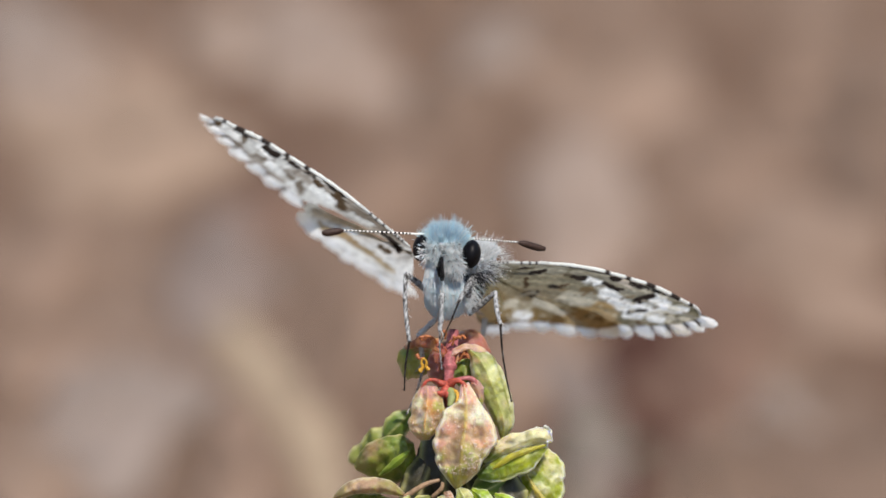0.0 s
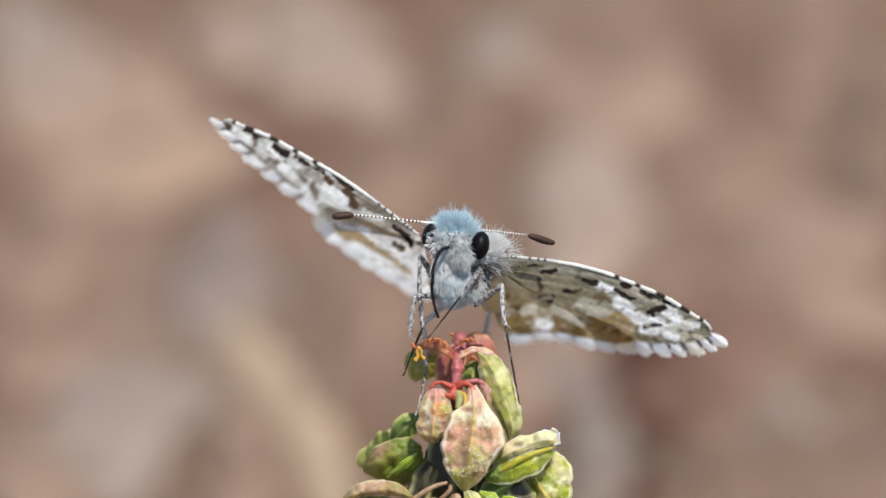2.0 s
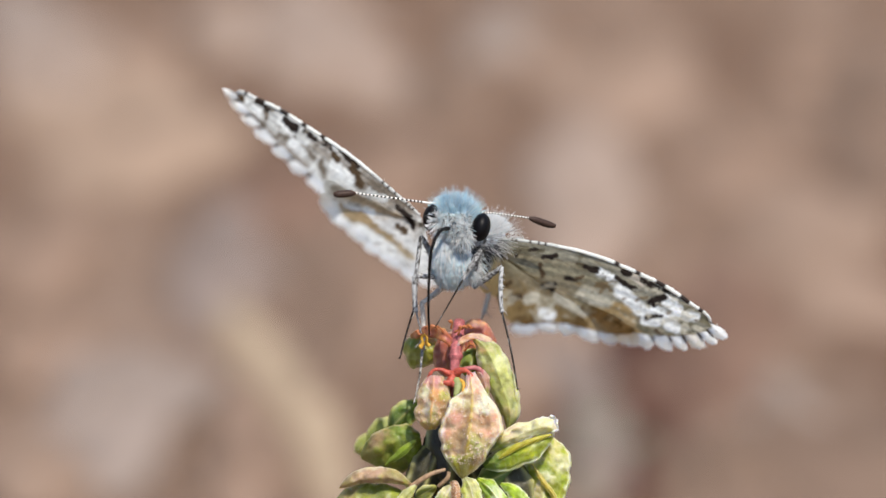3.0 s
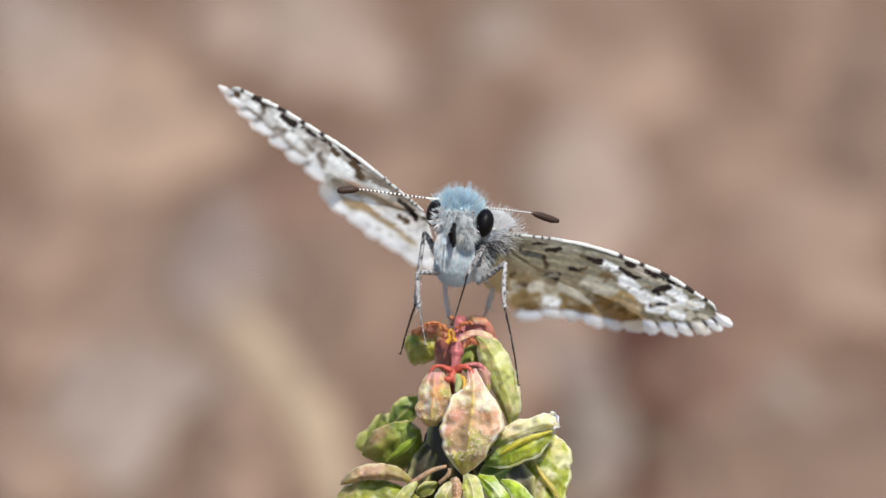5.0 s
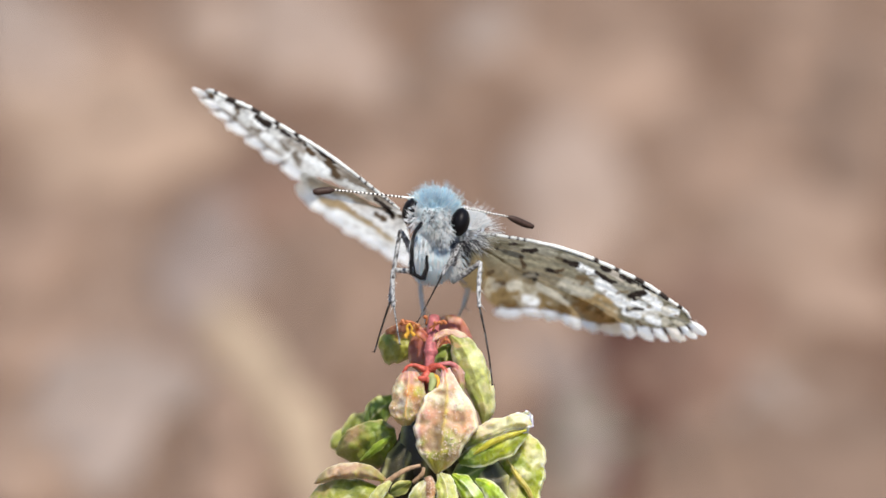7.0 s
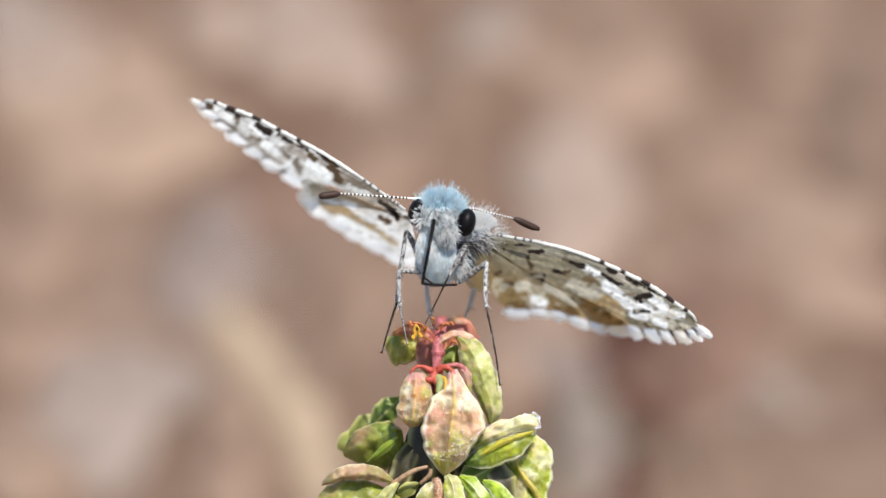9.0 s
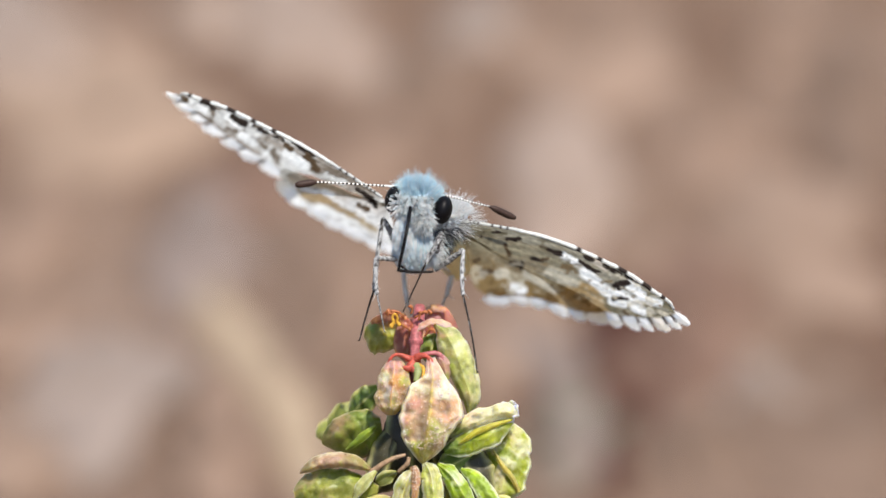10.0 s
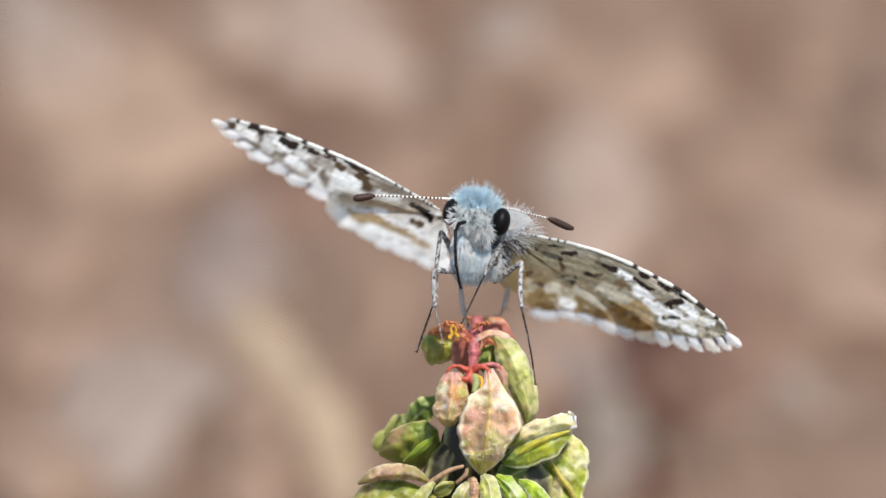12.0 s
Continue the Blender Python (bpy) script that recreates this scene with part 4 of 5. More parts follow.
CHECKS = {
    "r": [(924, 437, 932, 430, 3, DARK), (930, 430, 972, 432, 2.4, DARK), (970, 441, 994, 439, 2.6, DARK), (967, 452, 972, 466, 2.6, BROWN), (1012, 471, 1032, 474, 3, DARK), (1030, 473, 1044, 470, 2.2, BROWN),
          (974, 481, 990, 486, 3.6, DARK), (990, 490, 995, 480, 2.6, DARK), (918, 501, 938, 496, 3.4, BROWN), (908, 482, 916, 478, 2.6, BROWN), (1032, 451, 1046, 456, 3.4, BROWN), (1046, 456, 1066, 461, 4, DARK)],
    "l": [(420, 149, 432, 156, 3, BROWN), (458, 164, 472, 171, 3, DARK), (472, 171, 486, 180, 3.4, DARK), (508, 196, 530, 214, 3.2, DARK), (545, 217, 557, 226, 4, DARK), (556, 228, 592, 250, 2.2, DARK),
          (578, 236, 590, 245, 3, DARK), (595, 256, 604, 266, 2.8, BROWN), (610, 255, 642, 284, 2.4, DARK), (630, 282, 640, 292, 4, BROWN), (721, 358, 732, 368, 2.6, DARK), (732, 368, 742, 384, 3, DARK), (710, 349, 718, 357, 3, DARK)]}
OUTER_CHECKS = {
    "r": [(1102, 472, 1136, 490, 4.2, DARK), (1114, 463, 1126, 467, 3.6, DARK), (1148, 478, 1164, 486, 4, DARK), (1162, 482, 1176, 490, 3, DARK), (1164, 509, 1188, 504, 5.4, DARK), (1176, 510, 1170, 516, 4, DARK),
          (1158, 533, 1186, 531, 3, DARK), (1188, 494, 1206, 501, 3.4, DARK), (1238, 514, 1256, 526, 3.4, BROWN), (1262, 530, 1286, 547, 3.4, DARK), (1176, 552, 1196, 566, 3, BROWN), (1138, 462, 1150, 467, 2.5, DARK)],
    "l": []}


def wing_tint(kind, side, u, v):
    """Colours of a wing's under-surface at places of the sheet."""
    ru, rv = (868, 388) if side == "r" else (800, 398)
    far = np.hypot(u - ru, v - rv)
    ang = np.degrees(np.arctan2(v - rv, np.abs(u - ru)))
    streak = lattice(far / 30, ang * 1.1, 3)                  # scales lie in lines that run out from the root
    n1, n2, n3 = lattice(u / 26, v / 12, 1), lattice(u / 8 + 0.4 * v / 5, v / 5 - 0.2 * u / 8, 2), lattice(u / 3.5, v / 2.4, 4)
    # the ground is darker at right, paler at left, as light falls there
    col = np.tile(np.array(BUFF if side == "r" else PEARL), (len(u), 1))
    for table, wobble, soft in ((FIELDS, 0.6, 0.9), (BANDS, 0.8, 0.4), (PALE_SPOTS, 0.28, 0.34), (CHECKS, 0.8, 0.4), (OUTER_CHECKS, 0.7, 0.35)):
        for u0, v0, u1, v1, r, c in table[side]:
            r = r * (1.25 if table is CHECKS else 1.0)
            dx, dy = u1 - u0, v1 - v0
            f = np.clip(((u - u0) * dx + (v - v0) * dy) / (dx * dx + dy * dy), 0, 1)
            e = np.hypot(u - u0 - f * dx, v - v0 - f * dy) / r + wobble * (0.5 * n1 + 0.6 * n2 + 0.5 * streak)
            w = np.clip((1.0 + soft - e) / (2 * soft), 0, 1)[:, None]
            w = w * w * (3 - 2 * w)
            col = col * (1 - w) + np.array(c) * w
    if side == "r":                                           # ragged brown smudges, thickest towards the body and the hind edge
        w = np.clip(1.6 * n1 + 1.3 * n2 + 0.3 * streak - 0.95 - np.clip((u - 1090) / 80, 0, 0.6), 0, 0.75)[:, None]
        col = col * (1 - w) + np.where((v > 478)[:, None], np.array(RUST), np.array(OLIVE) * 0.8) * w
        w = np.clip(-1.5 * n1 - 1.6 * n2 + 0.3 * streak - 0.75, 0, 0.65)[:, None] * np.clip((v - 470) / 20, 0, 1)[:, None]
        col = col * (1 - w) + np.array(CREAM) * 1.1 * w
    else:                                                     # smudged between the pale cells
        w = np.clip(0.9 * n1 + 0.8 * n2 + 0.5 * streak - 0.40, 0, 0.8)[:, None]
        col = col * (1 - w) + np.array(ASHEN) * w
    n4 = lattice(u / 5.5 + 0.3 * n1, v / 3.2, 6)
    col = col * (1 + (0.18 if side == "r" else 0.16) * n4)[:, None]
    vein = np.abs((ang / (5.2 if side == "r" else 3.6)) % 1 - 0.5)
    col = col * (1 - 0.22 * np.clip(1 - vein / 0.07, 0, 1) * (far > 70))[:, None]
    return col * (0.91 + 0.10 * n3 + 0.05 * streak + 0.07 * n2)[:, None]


def camber(kind, s, c, arch=0.8):
    if kind == "f":
        return arch * math.sin(math.pi * min(max(s, 0), 14) / 14) * (1 - 0.04 * c) + 0.03 * math.sin(c * 5 + s)
    return arch * math.sin(math.pi * min(max(s, 0), 8.6) / 8.6) + 0.10 + 0.05 * math.sin(math.degrees(math.atan2(c, s + 0.5)) * 0.42)


def sheet_of(p):
    """The sheet's u and v of a place in the butterfly's own space."""
    q = p + HEART
    f = DIST / (DIST + q.y) / UNIT
    return 784 + q.x * f, 441 - q.z * f


def wing(kind, side):
    S, C, N = (Matrix.Rotation(radians(SET[kind, side]), 3, "Y") @ Vector(w) for w in FRAME[kind, side][:3])
    span, chord, arch = FRAME[kind, side][3:]
    lead, trail = EDGE[kind]
    if kind == "h" and side == "r":                                    # this one is drawn further back
        lead = [(-0.1, 1.3), (1.5, 3.0), (3.4, 4.5), (5.2, 5.3), (7.0, 5.4), (8.1, 5.25), (9.1, 5.4)]
        trail = [(0.1, 2.0), (0.6, 5), (1.4, 7.6), (2.3, 9.6), (3.5, 10.0), (4.6, 9.2), (5.5, 8.5), (6.6, 8.2), (7.8, 7.3), (8.9, 6.6), (9.5, 6.0)]
    if kind == "f" and side == "l":                                    # its hind edge lies close along the hindwing
        trail = [(0.2, 2.0), (4, 3.9), (7.4, 5.3), (10.0, 7.35)] + trail[4:]
    nu, nv = (240, 80)
    L, T = catmull(lead, nu), catmull(trail, nu)

    def lift(s, c, h=0.0):
        return (S * s * span + C * c * chord + N * (camber(kind, s, c, arch) + h)) * MM

    verts = []
    for i in range(nu):
        for j in range(nv):
            f = j / (nv - 1)
            s, c = L[i] * (1 - f) + T[i] * f
            verts.append(lift(s, c, 0.02 * math.sin(f * math.pi)))
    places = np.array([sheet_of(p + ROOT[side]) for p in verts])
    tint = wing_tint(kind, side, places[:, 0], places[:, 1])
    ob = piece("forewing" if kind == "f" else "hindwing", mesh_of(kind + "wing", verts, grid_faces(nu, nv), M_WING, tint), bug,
               "checkered white, tan and dark brown forewing" if kind == "f" else "white hindwing with olive-tan bands", ROOT[side])
    # the fringe: a scalloped border of white tufts with dark notches, and loose scale-hairs on it
    rng = random.Random(7 if kind == "f" else 8)
    m = catmull(trail, 700)
    first = {("f", "r"): 0.49, ("f", "l"): 0.43, ("h", "r"): 0.34, ("h", "l"): 0.30}[kind, side]
    m = m[int(first * 700):]
    if kind == "f":                                                    # it runs on round the tip
        m = np.vstack([m, catmull([(14.05, 1.3), (14.04, 1.12), (13.86, 0.78), (13.6, 0.5)], 60)[1:, :2]])
    hairs = Hairs()
    run, rows, prev = 0.0, 7, None
    period, gap = {("f", "r"): (1.28, 0.13), ("f", "l"): (1.22, 0.12), ("h", "r"): (1.35, 0.10), ("h", "l"): (1.3, 0.08)}[kind, side]
    sag = {("f", "r"): 0.34, ("f", "l"): 0.30, ("h", "r"): 0.28, ("h", "l"): 0.26}[kind, side]
    for i in range(len(m) - 1):
        p, step = m[i], m[i + 1] - m[i]
        ln = float(np.hypot(*step))
        run += ln
        out = np.array((-step[1], step[0])) / max(ln, 1e-9)
        if out @ (m[i] - np.array((5.0, 4.0))) < 0:
            out = -out
        ph = (run / period + 0.12 * noise.noise(Vector((run * 0.7, 2, 5)))) % 1.0
        x = (ph - gap) / (1 - gap)
        white = x > 0
        hump = max(0, math.sin(math.pi * x)) ** 0.42 if white else 0.0
        if kind == "f":
            reach = (0.24 + 0.78 * hump) * (1.0 if side == "r" else 0.55 + 0.45 * min(1.0, (len(m) - i) / 220))
        elif side == "l":
            reach = 0.44 + 0.46 * hump
        else:                                                           # worn: some tufts are broken short
            reach = (0.24 + 0.66 * hump) * (0.80 + 0.75 * noise.noise(Vector((int(run / period) * 1.7, 3, 1))))
        reach *= min(1.0, 0.1 + (len(m) - i) / 40) if kind == "h" else 1.0
        reach *= (1.1 if side == "l" else 1.0) * (1 + 0.12 * noise.noise(Vector((run * 6, 0, 2))))
        ring = []
        for j in range(rows):
            f = j / (rows - 1)
            q = p - out * 0.10 + out * (reach + 0.10) * f
            ring.append(len(hairs.v))
            hairs.v.append(lift(q[0], q[1], -0.03 - sag * reach * f + 0.07 * math.sin(math.pi * max(0, x))))
            if white:
                tone = np.array((0.98, 0.97, 0.93)) * (0.95 + 0.14 * noise.noise(Vector((run * 9, f * 3, 1))))
                if kind == "f" and min(x, 1 - x) < 0.09 and f < 0.7:
                    tone = tone * 0.6
                if kind == "f" and side == "r" and int(run / period) % 4 == 3:
                    tone = tone * np.array((1.0, 0.93, 0.83))
            else:
                tone = {("f", "r"): np.array(BROWN), ("f", "l"): np.array((0.34, 0.30, 0.25)), ("h", "r"): np.array((0.74, 0.70, 0.62)), ("h", "l"): np.array((0.80, 0.79, 0.75))}[kind, side]
            hairs.c.append(tuple(tone))
        if prev:
            hairs.f += [(prev[j], prev[j + 1], ring[j + 1], ring[j]) for j in range(rows - 1)]
        prev = ring
        for _ in range(1 + (rng.random() < ln * 25)):
            o = out + np.array((rng.uniform(-0.25, 0.25), rng.uniform(-0.25, 0.25)))
            q = p + out * reach * rng.uniform(0.2, 0.8)
            hairs.blade(lift(q[0], q[1], rng.uniform(-0.12, 0.02) - sag * reach * 0.5), S * o[0] + C * o[1] + N * (rng.uniform(-0.25, 0.1) - sag), S * -o[1] + C * o[0],
                        0.34 * MM * rng.uniform(0.6, 1.1), 0.02 * MM, (0.98, 0.97, 0.93) if white or kind == "h" else tuple(np.array(BROWN) * 1.6))
    piece("fringe", hairs.mesh("fringe", M_FRINGE), ob, "white tufted fringe chequered with brown" if kind == "f" else "worn white tufted fringe")
    # the costa, a pale raised vein along the leading edge
    if kind == "f":
        pts = [lift(s, c, 0.03) for s, c in L[::10]]
        v, f = tube(pts, [0.07 * MM, 0.10 * MM, 0.115 * MM, 0.06 * MM], 120, 8, 0.16)
        t = []
        for k in range(120):
            s = L[int(k / 119 * (nu - 1))][0]
            dark = any(abs(s - x) < w for x, w in ((7.3, 0.2), (8.75, 0.2), (10.2, 0.3), (11.9, 0.3), (13.0, 0.12))) or (s < 3.6 and noise.noise(Vector((s * 9, 1, 2))) > 0.12)
            t += [tuple(np.array(DARK if dark else WHITE) * (1.5 if dark else 0.88 if s > 3.6 else 0.68))] * 8
        piece("costa", mesh_of("costa", v, f, M_FUR, t), ob, "pale leading-edge vein with dark checks")
        # short scale-hairs stand up along the costa near the body
        scales = Hairs()
        for k in range(150):
            s = rng.uniform(0.1, 5.0)
            c = float(np.interp(s, (0, 3, 7), (0, -0.5, -0.7)))
            g = rng.choice((0.9, 0.8, 0.75, 0.25))
            scales.add(lift(s, c, 0.05), S * 0.9 - C * 0.3 + N * rng.uniform(0.1, 0.7), 0.22 * MM * rng.uniform(0.6, 1.3), 0.012 * MM, (g, g, g * 0.97))
        piece("scales", scales.mesh("scales", M_FUR), ob, "pale scale-hairs along the leading edge")
    return ob


WINGS = {(k, s): wing(k, s) for k in "fh" for s in "lr"}


def solid(name, parts, mat, label="", parent=None, tint=None):
    verts, faces = [], []
    for v, f in parts:
        faces += [tuple(i + len(verts) for i in g) for g in f]
        verts += list(v)
    return piece(name, mesh_of(name, verts, faces, mat, tint and [tint] * len(verts)), parent or bug, label)


def egg(u, v, d, ru, rd, rv, turn=None):
    return ball(bl(u, v, d), (ru * UNIT, rd * UNIT, rv * UNIT), 18, 26, turn)


# body masses: thorax and a tapering abdomen behind it
thorax = solid("thorax", [egg(866, 412, 98, 38, 84, 28)], M_SKIN, "grey-white furry thorax")
# the flank's dark colour holds the shade under shoulder and wing base
flank = solid("flank", [egg(846, 452, 70, 22, 50, 34), egg(874, 430, 70, 20, 40, 16)], M_DUSK_SHADE, "flank darkened for shade, with sparse pale hair")
abdo_axis = [bl(854, 440, 110), bl(868, 466, 200), bl(880, 490, 300), bl(886, 508, 390)]
v_, f_ = tube(abdo_axis, [36 * UNIT, 33 * UNIT, 28 * UNIT, 12 * UNIT], 30, 20, 0.02)
abdomen = piece("abdomen", mesh_of("abdomen", v_, f_, M_BELLY), bug, "cream-scaled abdomen")
head = solid("head", [egg(814, 388, 14, 35, 36, 36)], M_CROWN, "small round furry head")
TURN = Matrix.Rotation(radians(14), 3, "Y")
solid("eye", [egg(860, 395, -7, 17, 24, 25.5, TURN)], M_EYE, "large glossy black compound eye", head)
solid("eye", [egg(773, 375, 2, 15, 24, 24, TURN)], M_EYE, "large glossy black compound eye", head)
palps = []
for u0, u1, d0 in ((789, 791, -10), (822, 816, -12)):
    v_, f_ = tube([bl(u0, 392, d0 + 14), bl(u0, 420, d0 + 6), bl(u1, 446, d0 + 16), bl(u1, 470, d0 + 30)], [9 * UNIT, 12 * UNIT, 11 * UNIT, 6 * UNIT], 24, 14, 0.03)
    palps.append(piece("palp", mesh_of("palp", v_, f_, M_SKIN), head, "hairy pale labial palp"))
chest = solid("chest", [egg(814, 449, 34, 31, 40, 37)], M_SKIN, "white furry breast")


def fur(name, parent, label, count, shape, colours, length, width, aim, keep, seed, spread=0.35, droop=(0, 0, 0), clump=0.75, lie=1.0):
    """Hairs rooted over an ellipsoid (sheet place and half-axes), where keep() of the unit normal holds."""
    rng = random.Random(seed)
    hairs = Hairs()
    u, v, d, ru, rd, rv = shape
    c = bl(u, v, d)
    done = 0
    while done < count * 0.6:
        nrm = Vector((rng.gauss(0, 1), rng.gauss(0, 1), rng.gauss(0, 1))).normalized()
        if not keep(nrm):
            continue
        done += 1
        p = c + Vector((nrm.x * ru, nrm.y * rd, nrm.z * rv)) * UNIT * 0.98
        way = (nrm * lie + Vector(aim) + Vector((rng.uniform(-1, 1), rng.uniform(-1, 1), rng.uniform(-1, 1))) * spread)
        x = rng.random()
        acc = 0
        for w, col in colours:
            acc += w
            if x <= acc:
                break
        q = p / UNIT
        way += noise.noise_vector(q * 0.11 + Vector((seed, 0, 0))) * clump
        g = rng.uniform(0.9, 1.12) * (0.95 + 0.6 * clump * noise.noise(q * 0.09 + Vector((0, seed, 0))))
        col = tuple(min(0.95, k * g) for k in col)
        hairs.add(p, way, length * UNIT * rng.uniform(0.6, 1.25), width * UNIT * rng.uniform(0.7, 1.2), tuple(k * 0.92 for k in col), Vector(droop), tuple(min(0.95, k * 1.12) for k in col))
    return piece(name, hairs.mesh(name, M_FUR), parent, label)


BLUE, ICE, SNOW, ASH, INK = (0.52, 0.76, 0.90), (0.72, 0.85, 0.92), (0.95, 0.95, 0.93), (0.42, 0.43, 0.44), (0.05, 0.05, 0.055)
fur("fur", head, "powder-blue tuft on the crown", 3400, (815, 380, 16, 35, 36, 32), ((0.42, BLUE), (0.44, ICE), (0.14, SNOW)), 19, 0.42, (0.05, -0.1, 0.55), lambda n: n.z > 0.0 + 0.12 * math.sin(23 * n.x), 1, 0.26, clump=0.5)
fur("fur", head, "long guard hairs on the crown", 800, (816, 380, 16, 35, 32, 32), ((0.5, BLUE), (0.5, ICE)), 29, 0.3, (0.1, 0.0, 0.5), lambda n: n.z > 0.2, 14, 0.35)
fur("fur", head, "white face fur flecked with black", 5600, (812, 392, 2, 33, 40, 34), ((0.56, SNOW), (0.38, ICE), (0.06, INK)), 11, 0.5, (0, -0.25, -0.55),
    lambda n: n.y < 0.15 and n.z < 0.66 and abs(n.x) < 0.86, 2, 0.28, lie=0.5)
fur("fur", head, "white tuft before the eye", 600, (784, 388, -12, 13, 14, 18), ((0.78, SNOW), (0.12, ICE), (0.1, INK)), 12, 0.7, (-0.3, -0.2, 0.1), lambda n: n.y < 0.2, 12, 0.4)
fur("fur", head, "black line of hair between the palps", 260, (806, 384, -26, 7, 10, 12), ((0.9, INK), (0.1, SNOW)), 11, 0.5, (0, -0.2, -0.6), lambda n: n.y < 0.2, 21, 0.25, lie=0.5)
fur("fur", head, "black hair before the eye", 200, (838, 392, -16, 4, 10, 20), ((0.85, INK), (0.15, SNOW)), 9, 0.45, (-0.2, -0.2, -0.5), lambda n: n.y < 0.2, 22, 0.25, lie=0.5)
fur("fur", palps[0], "long pale hair", 1500, (791, 430, -12, 16, 18, 34), ((0.62, SNOW), (0.33, ICE), (0.05, BLUE)), 22, 0.42, (-0.05, -0.05, -1.4), lambda n: n.y < 0.5, 3, 0.10, clump=0.12, lie=0.4)
fur("fur", palps[1], "white tufted hair flecked with black", 1200, (826, 410, -18, 17, 20, 26), ((0.72, SNOW), (0.18, ICE), (0.1, INK)), 13, 0.55, (0, -0.2, -0.6), lambda n: n.y < 0.5, 4, 0.3, lie=0.6)
fur("fur", chest, "soft bluish-white breast fur", 9500, (808, 446, 20, 33, 40, 35), ((0.40, SNOW), (0.48, ICE), (0.12, BLUE)), 26, 0.44, (-0.05, 0.0, -1.9), lambda n: n.y < 0.4 and n.z < 0.7, 5, 0.08, clump=0.12, lie=0.4)
fur("fur", chest, "loose white tufts under the breast", 1300, (814, 456, 24, 31, 40, 30), ((0.72, SNOW), (0.28, ICE)), 19, 0.4, (0.1, -0.05, -0.7), lambda n: n.y < 0.4 and n.z < -0.2, 31, 0.45)
fur("fur", chest, "loose white tufts under the breast", 800, (838, 468, 34, 15, 30, 18), ((0.74, SNOW), (0.20, ICE), (0.06, ASH)), 17, 0.45, (0.25, -0.1, -0.6), lambda n: n.y < 0.4 and n.z < 0.4, 32, 0.4)
fur("fur", thorax, "bright white shoulder fur", 6500, (866, 410, 98, 40, 84, 30), ((0.88, SNOW), (0.12, ICE)), 14, 0.6, (0.35, 0.1, 0.3), lambda n: n.y < 0.75 and n.z > -0.35 + 0.6 * n.x, 6, 0.35)
fur("fur", thorax, "long white shoulder hairs", 420, (872, 410, 80, 42, 70, 30), ((0.8, SNOW), (0.2, ICE)), 27, 0.3, (0.45, -0.1, 0.15), lambda n: n.y < 0.4 and n.x > 0, 15, 0.35)
# dark hairs here: real flecks, and shade under the shoulder put into colour
fur("fur", flank, "sparse pale hair", 1300, (846, 452, 68, 24, 50, 34), ((0.26, SNOW), (0.20, ICE), (0.20, ASH), (0.34, INK)), 16, 0.5, (0.15, -0.1, -0.7), lambda n: n.y < 0.5, 7, 0.3)
fur("fur", flank, "dark-flecked side fur", 650, (872, 426, 44, 24, 26, 20), ((0.34, SNOW), (0.16, ASH), (0.50, INK)), 18, 0.5, (0.5, -0.2, -0.35), lambda n: n.y < 0.2, 8, 0.4)


# antennae: black shafts with white rings, and a blunt club
def antenna(pts, club, rings, white_base):
    n, sides = rings * 2 + 1, 8
    v, f = tube([bl(*p) for p in pts], [2.0 * UNIT, 1.6 * UNIT, 1.5 * UNIT], n, sides, 0.02)
    me = mesh_of("antenna", v, f, [M_PALE, M_BLACK])
    for k, p in enumerate(me.polygons):
        ring = k // sides
        p.material_index = 0 if ring < white_base or ring % 2 == 0 else 1
    shaft = piece("antenna", me, head, "thin black antenna ringed with white")
    v, f = tube([bl(*p) for p in club], [2 * UNIT, 5.4 * UNIT, 6.4 * UNIT, 6.6 * UNIT, 6.2 * UNIT, 3.6 * UNIT], 26, 14, 0.03)
    piece("club", mesh_of("club", v, f, M_CLUB), shaft, "dark brown blunt club")
    return shaft


FEELER_L = antenna([(788, 353, 6), (748, 347, -6), (690, 338, -30), (636, 330, -46)], [(640, 331, -45), (628, 331, -48), (612, 332, -50), (601, 332, -51)], 24, 13)
FEELER_R = antenna([(848, 368, 14), (880, 371, 26), (915, 377, 44), (948, 383, 62)], [(944, 382, 60), (958, 387, 66), (975, 394, 74), (991, 399, 80)], 20, 4)

# legs: femur, tibia and tarsus; each joint given at rest, toes on the plant
LEGS = {"mid_l": [(776, 452, 40), (754, 409, 6), (744, 536, -6), (707, 621, 8)],
        "fore_l": [(800, 482, 10), (741, 479, -18), (744, 543, -12), (754, 611, -10)],
        "mid_r": [(846, 500, 40), (896, 466, 8), (892, 546, -10), (918, 684, -28)],
        "fore_r": [(848, 470, 0), (858, 437, -26), (828, 482, -50), (799, 572, -34)],
        "hind_l": [(814, 480, 140), (788, 480, 250), (794, 560, 230), (800, 592, 130)],
        "hind_r": [(850, 490, 160), (874, 506, 270), (862, 548, 250), (848, 592, 150)]}
THICK = {"mid": (5.0, 4.0, 2.6), "fore": (4.6, 4.2, 2.1), "hind": (5.0, 4.4, 3.0)}
LEG_COL = (np.array((0.46, 0.46, 0.455)), np.array((0.022, 0.017, 0.014)))


